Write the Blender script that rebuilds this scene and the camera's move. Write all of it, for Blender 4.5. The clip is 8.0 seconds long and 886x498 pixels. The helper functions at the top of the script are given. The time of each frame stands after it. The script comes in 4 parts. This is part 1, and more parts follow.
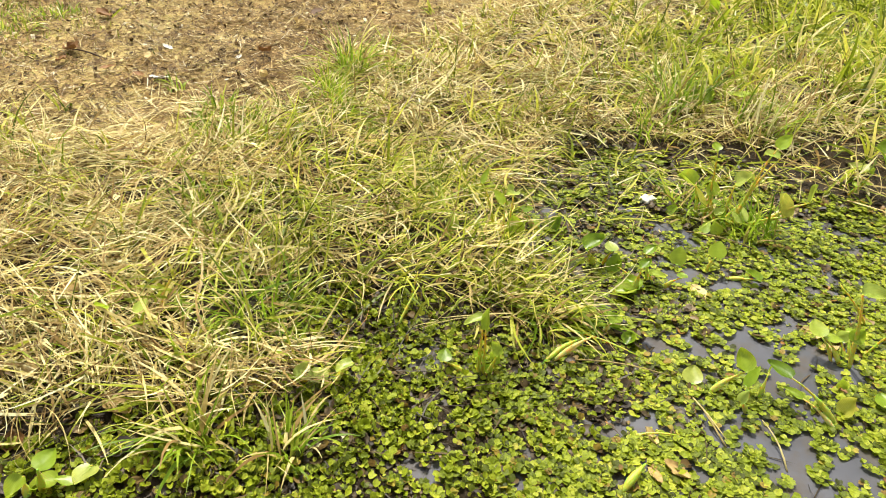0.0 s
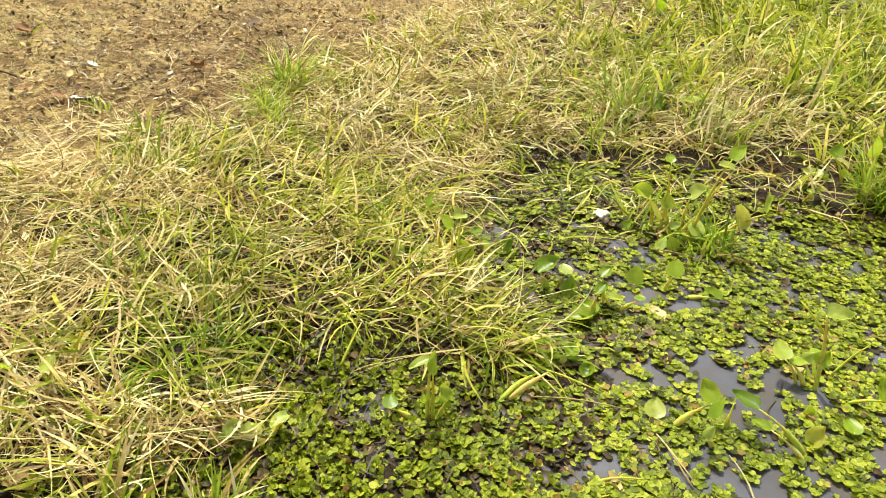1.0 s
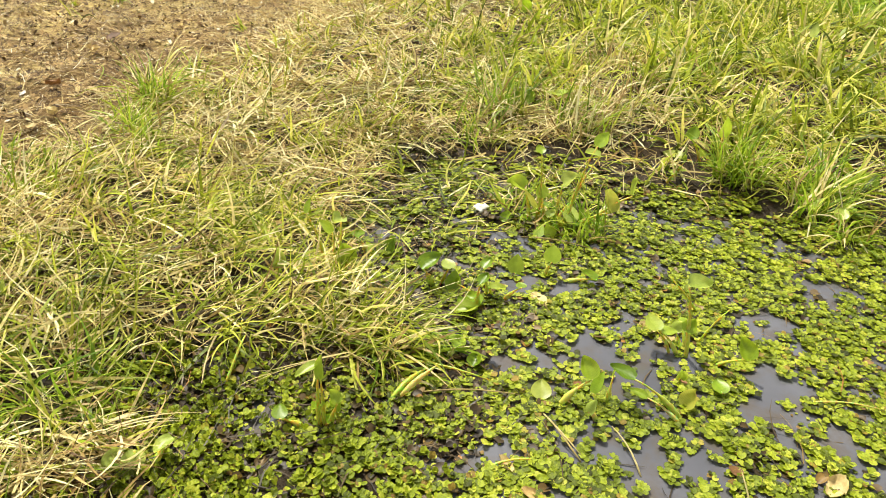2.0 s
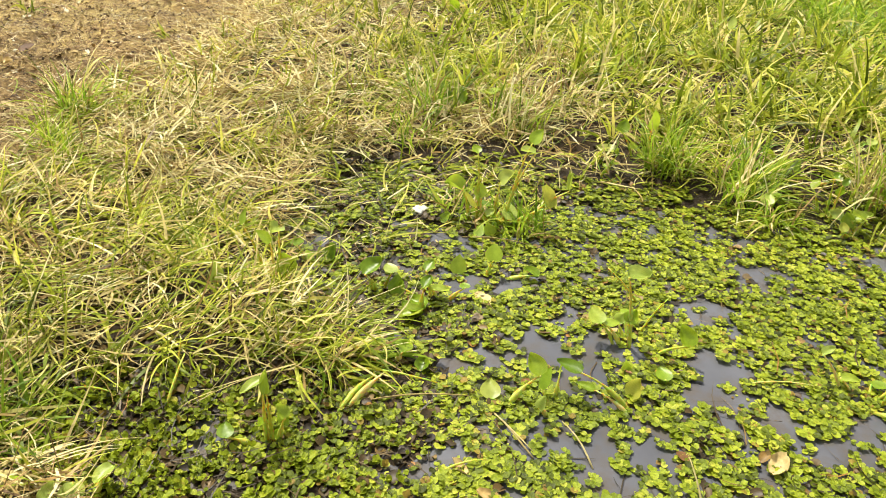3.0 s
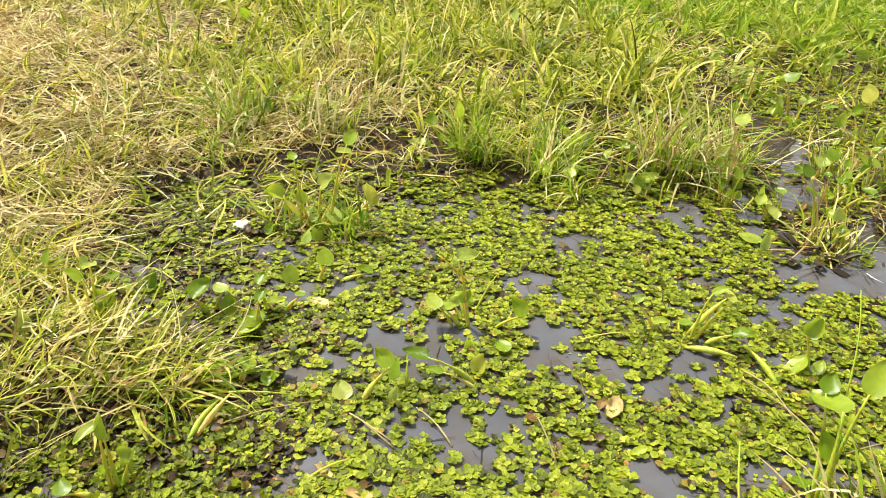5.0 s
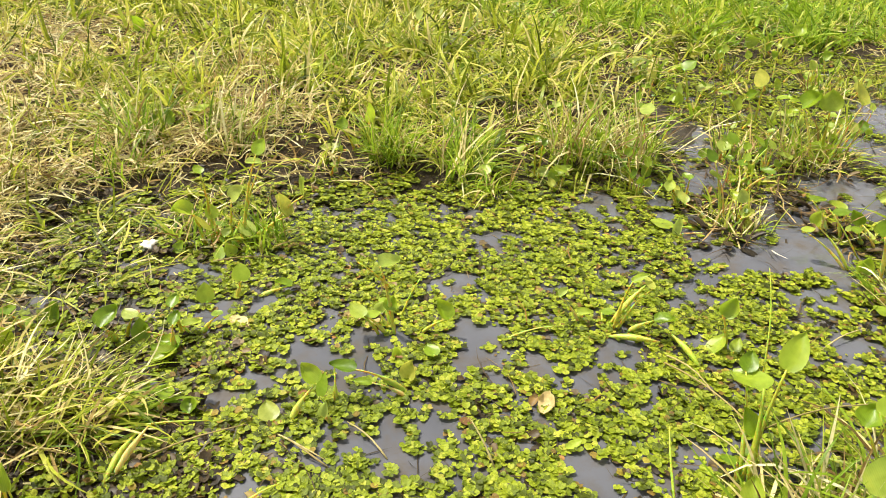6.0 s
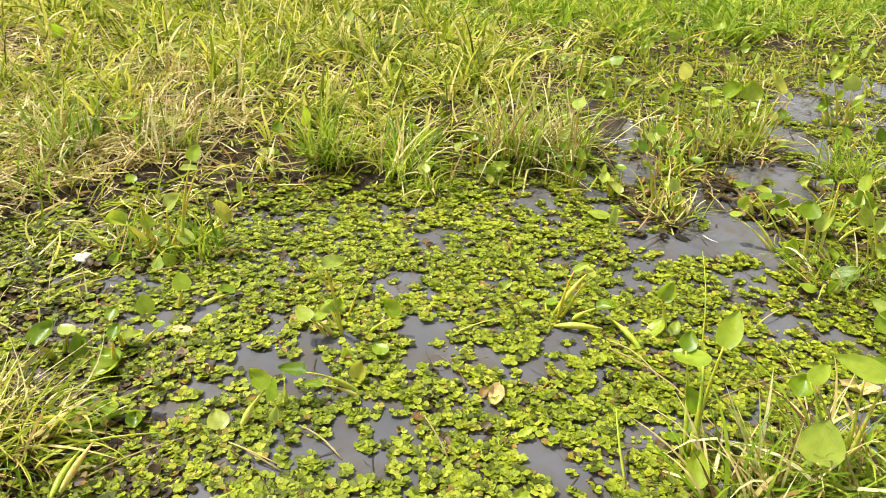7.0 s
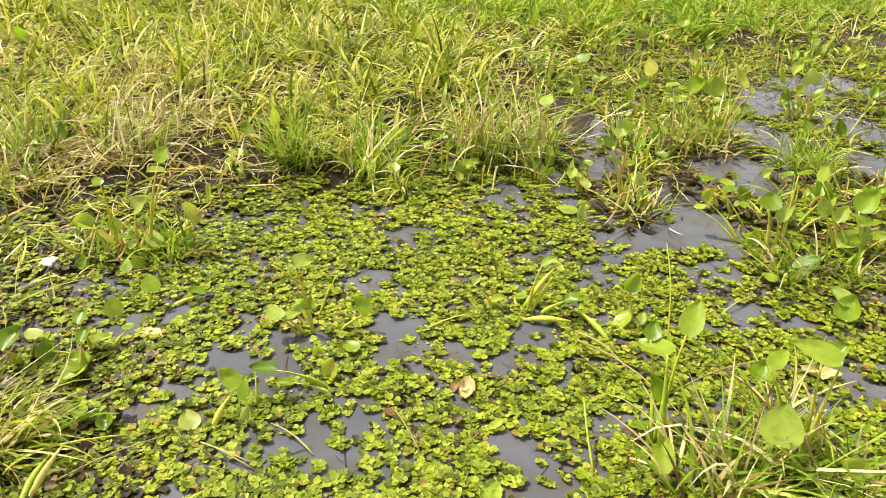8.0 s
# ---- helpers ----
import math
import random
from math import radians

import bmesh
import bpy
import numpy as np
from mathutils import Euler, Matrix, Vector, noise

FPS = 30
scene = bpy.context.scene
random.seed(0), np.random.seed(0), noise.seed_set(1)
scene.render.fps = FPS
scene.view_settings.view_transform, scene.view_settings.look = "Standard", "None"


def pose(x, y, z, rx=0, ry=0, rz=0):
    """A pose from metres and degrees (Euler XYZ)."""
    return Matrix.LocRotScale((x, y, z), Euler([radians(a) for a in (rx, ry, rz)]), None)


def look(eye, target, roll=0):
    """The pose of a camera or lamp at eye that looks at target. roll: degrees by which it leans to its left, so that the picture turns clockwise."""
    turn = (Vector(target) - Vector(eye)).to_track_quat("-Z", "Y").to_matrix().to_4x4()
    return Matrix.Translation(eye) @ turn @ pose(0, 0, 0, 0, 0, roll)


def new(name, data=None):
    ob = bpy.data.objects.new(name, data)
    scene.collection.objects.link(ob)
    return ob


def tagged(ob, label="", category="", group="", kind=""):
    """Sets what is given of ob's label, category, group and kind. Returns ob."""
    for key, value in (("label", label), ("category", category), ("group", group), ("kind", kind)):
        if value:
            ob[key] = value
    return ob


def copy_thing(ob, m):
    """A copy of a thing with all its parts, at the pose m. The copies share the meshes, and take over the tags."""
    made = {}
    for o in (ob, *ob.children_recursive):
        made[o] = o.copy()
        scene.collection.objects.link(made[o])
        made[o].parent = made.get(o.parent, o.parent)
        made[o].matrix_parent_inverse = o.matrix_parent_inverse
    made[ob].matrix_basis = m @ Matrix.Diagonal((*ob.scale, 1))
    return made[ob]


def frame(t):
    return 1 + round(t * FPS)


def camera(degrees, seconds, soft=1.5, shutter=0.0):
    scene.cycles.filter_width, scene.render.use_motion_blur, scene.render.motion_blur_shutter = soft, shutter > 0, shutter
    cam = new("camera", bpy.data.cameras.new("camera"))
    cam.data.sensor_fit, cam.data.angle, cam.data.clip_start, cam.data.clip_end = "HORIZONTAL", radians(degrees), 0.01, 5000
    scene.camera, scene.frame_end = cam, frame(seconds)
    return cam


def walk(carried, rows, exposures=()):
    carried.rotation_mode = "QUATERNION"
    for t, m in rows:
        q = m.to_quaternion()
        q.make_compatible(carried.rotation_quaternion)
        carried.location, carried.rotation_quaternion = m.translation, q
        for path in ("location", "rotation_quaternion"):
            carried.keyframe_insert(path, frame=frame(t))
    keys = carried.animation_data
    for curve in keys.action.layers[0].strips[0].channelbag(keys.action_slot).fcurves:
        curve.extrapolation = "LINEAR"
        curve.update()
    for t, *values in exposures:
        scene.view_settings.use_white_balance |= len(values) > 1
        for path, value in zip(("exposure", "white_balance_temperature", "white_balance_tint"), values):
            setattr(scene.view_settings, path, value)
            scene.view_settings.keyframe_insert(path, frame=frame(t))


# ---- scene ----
cam = camera(62.6, 8.0, soft=1.0)
PATH = [
    (0, (0.122, -0.033, 1.515), (0.064, 1.679, 0.483), 4.1),
    (0.5, (0.131, 0.098, 1.518), (0.081, 1.812, 0.489), 4.1),
    (1, (0.164, 0.167, 1.512), (0.217, 1.886, 0.491), 3.9),
    (1.5, (0.179, 0.16, 1.502), (0.385, 1.876, 0.496), 3.8),
    (2, (0.218, 0.141, 1.512), (0.55, 1.844, 0.517), 3.8),
    (2.2, (0.23, 0.144, 1.515), (0.602, 1.837, 0.518), 3.8),
    (3.5, (0.202, 0.166, 1.504), (0.786, 1.813, 0.53), 3.4),
    (4, (0.196, 0.159, 1.491), (0.902, 1.762, 0.525), 3.3),
    (4.5, (0.184, 0.14, 1.495), (1.008, 1.69, 0.536), 3),
    (5, (0.189, 0.138, 1.501), (1.12, 1.631, 0.551), 2.7),
    (5.2, (0.203, 0.146, 1.503), (1.169, 1.616, 0.552), 2.5),
    (6.5, (0.21, 0.185, 1.491), (1.4, 1.493, 0.556), 2.1),
    (7, (0.185, 0.171, 1.49), (1.424, 1.434, 0.557), 2),
    (7.5, (0.179, 0.147, 1.49), (1.45, 1.379, 0.558), 1.9),
    (8, (0.182, 0.136, 1.493), (1.468, 1.351, 0.561), 1.9),
]
walk(cam, [(t, look(eye, target, roll)) for t, eye, target, roll in PATH], exposures=[(0.0, 0.44), (8.0, 0.48)])

# ---- daylight under a bright, thin overcast ----
world = bpy.data.worlds.new("world")
scene.world = world
world.use_nodes = True
wn, wl = world.node_tree.nodes, world.node_tree.links
sky = wn.new("ShaderNodeTexSky")
sky.sky_type, sky.sun_disc = "NISHITA", False
sky.sun_elevation, sky.sun_rotation = radians(62), radians(-20)
sky.air_density, sky.dust_density, sky.ozone_density = 1.0, 4.0, 1.0
pale = wn.new("ShaderNodeHueSaturation")
pale.inputs["Saturation"].default_value = 0.15
wl.new(sky.outputs[0], pale.inputs["Color"])
wl.new(pale.outputs[0], wn["Background"].inputs["Color"])
wn["Background"].inputs["Strength"].default_value = 0.16
sun = new("sun", bpy.data.lights.new("sun", "SUN"))
sun.data.energy, sun.data.angle, sun.data.color = 4.8, radians(4), (1.0, 0.95, 0.82)
sun.matrix_world = look((-2.0, 5.5, 11.0), (0, 0, 0))

# ---- materials ----
def material(name):
    m = bpy.data.materials.new(name)
    m.use_nodes = True
    return m, m.node_tree.nodes, m.node_tree.links, m.node_tree.nodes["Principled BSDF"]


def add_ramp(n, stops):
    r = n.new("ShaderNodeValToRGB")
    els = r.color_ramp.elements
    while len(els) < len(stops):
        els.new(0.5)
    for e, (p, c) in zip(els, stops):
        e.position, e.color = p, (*c, 1)
    return r


def add_noise(n, l, scale, detail=4.0, rough=0.6):
    g = n.new("ShaderNodeNewGeometry")
    t = n.new("ShaderNodeTexNoise")
    t.inputs["Scale"].default_value, t.inputs["Detail"].default_value, t.inputs["Roughness"].default_value = scale, detail, rough
    l.new(g.outputs["Position"], t.inputs["Vector"])
    return t


def mix_colour(n, l, mode, a, b, fac):
    m = n.new("ShaderNodeMix")
    m.data_type, m.blend_type = "RGBA", mode
    for sock, v in ((m.inputs[0], fac), (m.inputs[6], a), (m.inputs[7], b)):
        if isinstance(v, bpy.types.NodeSocket):
            l.new(v, sock)
        else:
            sock.default_value = v if isinstance(v, float) else (*v, 1)
    return m.outputs[2]


def plant_material(name, stops, through_light=0.3, rough=0.5, spot=60.0, spot_to=(0.55, 0.5, 0.4), bump=0.0, specular=0.22, veins=False):
    """A thin plant surface: one tone for each leaf or blade, mottled, and letting light through."""
    m, n, l, b = material(name)
    g, o = n.new("ShaderNodeNewGeometry"), n.new("ShaderNodeObjectInfo")
    s = n.new("ShaderNodeMath")
    s.operation = "ADD"
    l.new(g.outputs["Random Per Island"], s.inputs[0])
    l.new(o.outputs["Random"], s.inputs[1])
    f = n.new("ShaderNodeMath")
    f.operation = "FRACT"
    l.new(s.outputs[0], f.inputs[0])
    r = add_ramp(n, stops)
    l.new(f.outputs[0], r.inputs[0])
    t = add_noise(n, l, spot)
    k = add_ramp(n, [(0.42, (1, 1, 1)), (0.75, spot_to)])
    l.new(t.outputs["Fac"], k.inputs[0])
    big = add_noise(n, l, 2.2, 3.0)
    kb = add_ramp(n, [(0.3, (0.82, 0.84, 0.8)), (0.7, (1.12, 1.08, 1.0))])
    l.new(big.outputs["Fac"], kb.inputs[0])
    c = mix_colour(n, l, "MULTIPLY", r.outputs[0], k.outputs[0], 0.8)
    c = mix_colour(n, l, "MULTIPLY", c, kb.outputs[0], 1.0)
    if veins:
        # fine parallel veins along the blade, running together towards the tip
        tc, wv = n.new("ShaderNodeTexCoord"), n.new("ShaderNodeTexWave")
        wv.inputs["Scale"].default_value, wv.inputs["Distortion"].default_value = 90.0, 1.5
        l.new(tc.outputs["Object"], wv.inputs["Vector"])
        vr = add_ramp(n, [(0.0, (0.86, 0.9, 0.78)), (0.6, (1.06, 1.04, 1.0))])
        l.new(wv.outputs["Fac"], vr.inputs[0])
        c = mix_colour(n, l, "MULTIPLY", c, vr.outputs[0], 0.8)
        wide = n.new("ShaderNodeTexNoise")
        wide.inputs["Scale"].default_value, wide.inputs["Detail"].default_value = 22.0, 3.0
        l.new(tc.outputs["Object"], wide.inputs["Vector"])
        wr = add_ramp(n, [(0.35, (0.8, 0.85, 0.75)), (0.55, (1.0, 1.0, 1.0)), (0.78, (1.25, 1.08, 0.9))])
        l.new(wide.outputs["Fac"], wr.inputs[0])
        c = mix_colour(n, l, "MULTIPLY", c, wr.outputs[0], 1.0)
    l.new(c, b.inputs["Base Color"])
    b.inputs["Roughness"].default_value = rough
    b.inputs["Specular IOR Level"].default_value = specular
    tr = n.new("ShaderNodeBsdfTranslucent")
    l.new(c, tr.inputs["Color"])
    mx = n.new("ShaderNodeMixShader")
    mx.inputs[0].default_value = through_light
    l.new(b.outputs[0], mx.inputs[1])
    l.new(tr.outputs[0], mx.inputs[2])
    l.new(mx.outputs[0], n["Material Output"].inputs[0])
    if bump:
        bp = n.new("ShaderNodeBump")
        bp.inputs["Strength"].default_value, bp.inputs["Distance"].default_value = bump, 0.004
        l.new(t.outputs["Fac"], bp.inputs["Height"])
        l.new(bp.outputs[0], b.inputs["Normal"])
    return m


STRAW = plant_material("straw", [(0.0, (0.1, 0.055, 0.018)), (0.14, (0.34, 0.22, 0.075)), (0.4, (0.54, 0.42, 0.165)), (0.7, (0.74, 0.64, 0.29)), (1.0, (0.88, 0.82, 0.5))], 0.2, 0.5)
LAWN = plant_material("green_blade", [(0.0, (0.07, 0.1, 0.008)), (0.25, (0.23, 0.3, 0.018)), (0.55, (0.42, 0.49, 0.04)), (0.8, (0.64, 0.64, 0.09)), (0.9, (0.8, 0.71, 0.22)), (1.0, (0.84, 0.72, 0.34))], 0.4, 0.45)
TUFT = plant_material("tuft_blade", [(0.0, (0.12, 0.22, 0.012)), (0.4, (0.27, 0.42, 0.025)), (0.8, (0.42, 0.54, 0.05)), (1.0, (0.6, 0.62, 0.1))], 0.45, 0.42)
FERN = plant_material("fern_leaf", [(0.0, (0.05, 0.058, 0.005)), (0.2, (0.14, 0.18, 0.009)), (0.5, (0.27, 0.335, 0.014)), (0.82, (0.4, 0.46, 0.026)), (0.955, (0.53, 0.54, 0.06)), (0.975, (0.36, 0.26, 0.04)), (1.0, (0.22, 0.13, 0.03))], 0.36, 0.42, 140.0, (0.45, 0.5, 0.35), 0.8, 0.25)
DEAD = plant_material("dead_leaf", [(0.0, (0.018, 0.013, 0.006)), (0.5, (0.05, 0.033, 0.012)), (0.88, (0.11, 0.07, 0.02)), (0.97, (0.2, 0.13, 0.035)), (1.0, (0.34, 0.16, 0.03))], 0.1, 0.5, specular=0.3)
LITTER = plant_material("litter", [(0.0, (0.05, 0.03, 0.012)), (0.45, (0.17, 0.1, 0.035)), (0.78, (0.42, 0.28, 0.11)), (0.95, (0.68, 0.55, 0.25)), (1.0, (0.8, 0.76, 0.6))], 0.05, 0.7, specular=0.15)
LEAF = plant_material("hyacinth_leaf", [(0.0, (0.17, 0.28, 0.015)), (0.3, (0.32, 0.46, 0.025)), (0.7, (0.46, 0.56, 0.06)), (0.9, (0.5, 0.6, 0.15)), (1.0, (0.62, 0.6, 0.1))], 0.5, 0.36, 40.0, (0.8, 0.78, 0.6), 0.2, 0.5, True)
PETIOLE = plant_material("petiole", [(0.0, (0.42, 0.55, 0.06)), (0.6, (0.6, 0.68, 0.12)), (1.0, (0.72, 0.68, 0.24))], 0.2, 0.4, 90.0, (0.75, 0.72, 0.55), specular=0.35)
flesh = PETIOLE.node_tree.nodes["Principled BSDF"]
flesh.inputs["Subsurface Weight"].default_value, flesh.inputs["Subsurface Scale"].default_value = 0.7, 0.02

SOIL, n, l, b = material("soil")
a = add_noise(n, l, 2.6, 8.0, 0.7)
r = add_ramp(n, [(0.3, (0.16, 0.095, 0.03)), (0.42, (0.36, 0.25, 0.08)), (0.52, (0.6, 0.47, 0.17)), (0.7, (0.78, 0.66, 0.31))])
l.new(a.outputs["Fac"], r.inputs[0])
f = add_noise(n, l, 22.0, 10.0, 0.78)
fr = add_ramp(n, [(0.3, (0.45, 0.42, 0.38)), (0.5, (0.92, 0.9, 0.87)), (0.68, (1.3, 1.25, 1.15))])
l.new(f.outputs["Fac"], fr.inputs[0])
dry = mix_colour(n, l, "MULTIPLY", r.outputs[0], fr.outputs[0], 1.0)
# soil darkened so grass gaps read dark, dry trodden soil where the mesh says so
bare = n.new("ShaderNodeAttribute")
bare.attribute_name = "bare"
grass_soil = add_ramp(n, [(0.3, (0.018, 0.012, 0.006)), (0.7, (0.075, 0.05, 0.022))])
l.new(f.outputs["Fac"], grass_soil.inputs[0])
# one rounded patch of the bare soil is a darker brown
dark_soil = n.new("ShaderNodeAttribute")
dark_soil.attribute_name = "dark_soil"
dark = add_ramp(n, [(0.3, (0.06, 0.032, 0.011)), (0.5, (0.15, 0.085, 0.03)), (0.68, (0.34, 0.22, 0.08))])
l.new(f.outputs["Fac"], dark.inputs[0])
dry = mix_colour(n, l, "MIX", dry, dark.outputs[0], dark_soil.outputs["Fac"])
dry = mix_colour(n, l, "MIX", grass_soil.outputs[0], dry, bare.outputs["Fac"])
# wet mud near and under the water line
g = n.new("ShaderNodeNewGeometry")
sx = n.new("ShaderNodeSeparateXYZ")
l.new(g.outputs["Position"], sx.inputs[0])
wet = n.new("ShaderNodeMapRange")
wet.inputs["From Min"].default_value, wet.inputs["From Max"].default_value = 0.075, 0.02
l.new(sx.outputs["Z"], wet.inputs["Value"])
mud = add_ramp(n, [(0.3, (0.025, 0.018, 0.011)), (0.7, (0.075, 0.055, 0.035))])
l.new(f.outputs["Fac"], mud.inputs[0])
l.new(mix_colour(n, l, "MIX", dry, mud.outputs[0], wet.outputs[0]), b.inputs["Base Color"])
b.inputs["Specular IOR Level"].default_value = 0.15
rr = n.new("ShaderNodeMapRange")
rr.inputs["To Min"].default_value, rr.inputs["To Max"].default_value = 0.9, 0.4
l.new(wet.outputs[0], rr.inputs["Value"])
l.new(rr.outputs[0], b.inputs["Roughness"])
bp = n.new("ShaderNodeBump")
bp.inputs["Strength"].default_value, bp.inputs["Distance"].default_value = 1.0, 0.03
l.new(f.outputs["Fac"], bp.inputs["Height"])
l.new(bp.outputs[0], b.inputs["Normal"])

WATER, n, l, b = material("water")
c = add_noise(n, l, 2.0, 4.0)
cr = add_ramp(n, [(0.3, (0.066, 0.067, 0.075)), (0.7, (0.115, 0.115, 0.125))])
l.new(c.outputs["Fac"], cr.inputs[0])
# brown streaks in the colour stand for murk, sunken debris and reflected grass
murk = add_noise(n, l, 7.0, 6.0, 0.65)
sr = add_ramp(n, [(0.46, (0.0, 0.0, 0.0)), (0.7, (1.0, 1.0, 1.0))])
l.new(murk.outputs["Fac"], sr.inputs[0])
l.new(mix_colour(n, l, "MIX", cr.outputs[0], (0.085, 0.068, 0.05), sr.outputs[0]), b.inputs["Base Color"])
b.inputs["Roughness"].default_value, b.inputs["IOR"].default_value = 0.04, 1.33
w = add_noise(n, l, 9.0, 2.0)
bp = n.new("ShaderNodeBump")
bp.inputs["Strength"].default_value, bp.inputs["Distance"].default_value = 0.12, 0.01
l.new(w.outputs["Fac"], bp.inputs["Height"])
l.new(bp.outputs[0], b.inputs["Normal"])

# ---- the plan: shoreline, bare soil, pools of open water ----
SHORE = [(-1.10, 1.20), (-0.86, 1.27), (-0.72, 1.38), (-0.58, 1.40), (-0.40, 1.46), (-0.30, 1.57), (-0.33, 1.75), (-0.48, 1.90), (-0.37, 2.06), (-0.11, 2.10), (0.24, 1.93), (0.50, 1.93), (0.65, 2.06), (0.43, 2.35), (0.30, 2.61), (0.37, 2.96), (0.49, 3.48), (0.83, 3.60), (1.11, 3.54), (1.48, 3.56), (1.85, 3.21), (2.27, 3.05), (2.52, 2.80), (3.03, 2.83), (3.25, 2.58), (3.57, 2.59), (3.50, 2.46), (4.21, 2.92), (5.51, 3.73), (6.58, 3.58), (7.26, 3.05), (8.98, 2.20)]
LAND = SHORE + [(60, 4), (60, 120), (-60, 120), (-60, 1.0), (-2.0, 1.15)]
DIRT = [(-4.2, 4.3), (-4.2, 7.4), (0.5, 7.4), (0.25, 6.4), (-0.25, 5.2), (-0.75, 4.5), (-0.75, 3.72), (-1.3, 3.42), (-1.6, 2.95), (-2.1, 3.05), (-2.7, 3.6)]
POOLS = [(1.24, 1.86, 0.11, 0.08, -43), (1.10, 1.52, 0.12, 0.12, -43), (1.11, 2.02, 0.11, 0.07, -43), (1.19, 1.39, 0.08, 0.12, -43), (1.57, 1.59, 0.12, 0.10, -43), (1.76, 1.41, 0.14, 0.08, -43), (2.01, 1.36, 0.09, 0.13, -43), (1.48, 1.08, 0.11, 0.12, -43), (1.45, 0.91, 0.08, 0.07, -44), (2.94, 1.17, 0.14, 0.11, -42), (2.73, 0.94, 0.12, 0.07, -43), (2.78, 0.73, 0.08, 0.15, -43), (2.56, 0.44, 0.12, 0.12, -43), (2.66, 1.49, 0.10, 0.09, -42), (1.84, 2.06, 0.09, 0.10, -42)]
POOLS += [(4.10, 2.63, 0.14, 0.47, -40), (2.96, 1.70, 0.19, 0.20, -42), (3.27, 1.38, 0.16, 0.29, -42), (4.18, 1.63, 0.24, 0.25, -41), (4.88, 1.80, 0.13, 0.37, -40), (5.54, 1.39, 0.20, 0.33, -40), (4.89, 1.12, 0.14, 0.27, -41), (5.70, 2.11, 0.20, 0.36, -40), (3.21, 2.16, 0.05, 0.40, -41), (2.87, 2.23, 0.13, 0.18, -41), (6.96, 3.40, 0.10, 0.37, -38), (2.22, 2.29, 0.12, 0.09, -42), (1.95, 2.78, 0.11, 0.08, -42), (1.01, 1.92, 0.22, 0.07, 8), (1.39, 1.93, 0.10, 0.16, 8), (1.14, 1.43, 0.11, 0.08, 7)]
POOLS += [(0.04, 1.79, 0.05, 0.05, 8), (0.07, 1.31, 0.04, 0.07, 7), (1.34, 2.71, 0.16, 0.05, -42), (0.99, 2.82, 0.26, 0.05, -42), (1.05, 2.43, 0.20, 0.07, -22), (0.47, 2.91, 0.08, 0.10, 10), (0.91, 1.87, 0.12, 0.08, 8)]
POOLS += [(1.09, 1.48, 0.12, 0.18, -23), (1.17, 1.77, 0.07, 0.08, -23), (1.69, 1.79, 0.10, 0.08, -22), (1.71, 1.48, 0.10, 0.11, -23), (1.98, 1.42, 0.09, 0.10, -23), (1.49, 1.12, 0.13, 0.07, -24), (2.53, 1.48, 0.08, 0.09, -22), (0.89, 1.96, 0.08, 0.09, -23), (0.74, 2.09, 0.08, 0.05, -23), (0.95, 1.60, 0.05, 0.08, -23), (1.29, 1.58, 0.06, 0.05, -23), (0.83, 1.96, 0.08, 0.08, -43), (1.48, 0.87, 0.06, 0.06, -44), (1.23, 1.49, 0.10, 0.08, -43), (3.51, 1.69, 0.18, 0.15, -41), (4.02, 1.44, 0.18, 0.19, -41), (3.10, 1.51, 0.16, 0.16, -42), (6.36, 2.07, 0.16, 0.31, -39), (6.72, 1.88, 0.14, 0.33, -39), (3.66, 2.21, 0.13, 0.20, -41), (2.85, 1.53, 0.13, 0.08, -42)]
MUD = [(-1.3, 1.0), (0.35, 1.1), (0.5, 1.8), (0.25, 2.0), (-0.35, 2.15), (-0.5, 1.6), (-1.3, 1.4)]
MIRE = [(0.38, 2.7), (0.9, 2.72), (1.55, 2.95), (1.9, 3.15), (1.5, 3.65), (0.45, 3.5)]
rng = np.random.default_rng(7)


def inside(poly, x, y):
    """Signed distance to a polygon's outline, positive inside."""
    x, y = np.asarray(x, float), np.asarray(y, float)
    best, odd = np.full(x.shape, 1e9), np.zeros(x.shape, bool)
    for (ax, ay), (bx, by) in zip(poly, poly[1:] + poly[:1]):
        ex, ey = bx - ax, by - ay
        k = np.clip(((x - ax) * ex + (y - ay) * ey) / (ex * ex + ey * ey + 1e-12), 0, 1)
        best = np.minimum(best, np.hypot(x - ax - k * ex, y - ay - k * ey))
        odd ^= ((ay > y) != (by > y)) & (x < ex * (y - ay) / (ey if abs(ey) > 1e-9 else 1e-9) + ax)
    return np.where(odd, best, -best)


def waves(x, y, size, seed):
    """Smooth noise between about -1 and 1, with bumps of about that size."""
    q = np.random.default_rng(seed)
    v = np.zeros(np.shape(x))
    for _ in range(9):
        a, k, p = q.uniform(0, 6.28), q.uniform(0.6, 1.7) * 3.1 / size, q.uniform(0, 6.28)
        v = v + np.sin(k * (np.cos(a) * x + np.sin(a) * y) + p)
    return v / 3.2


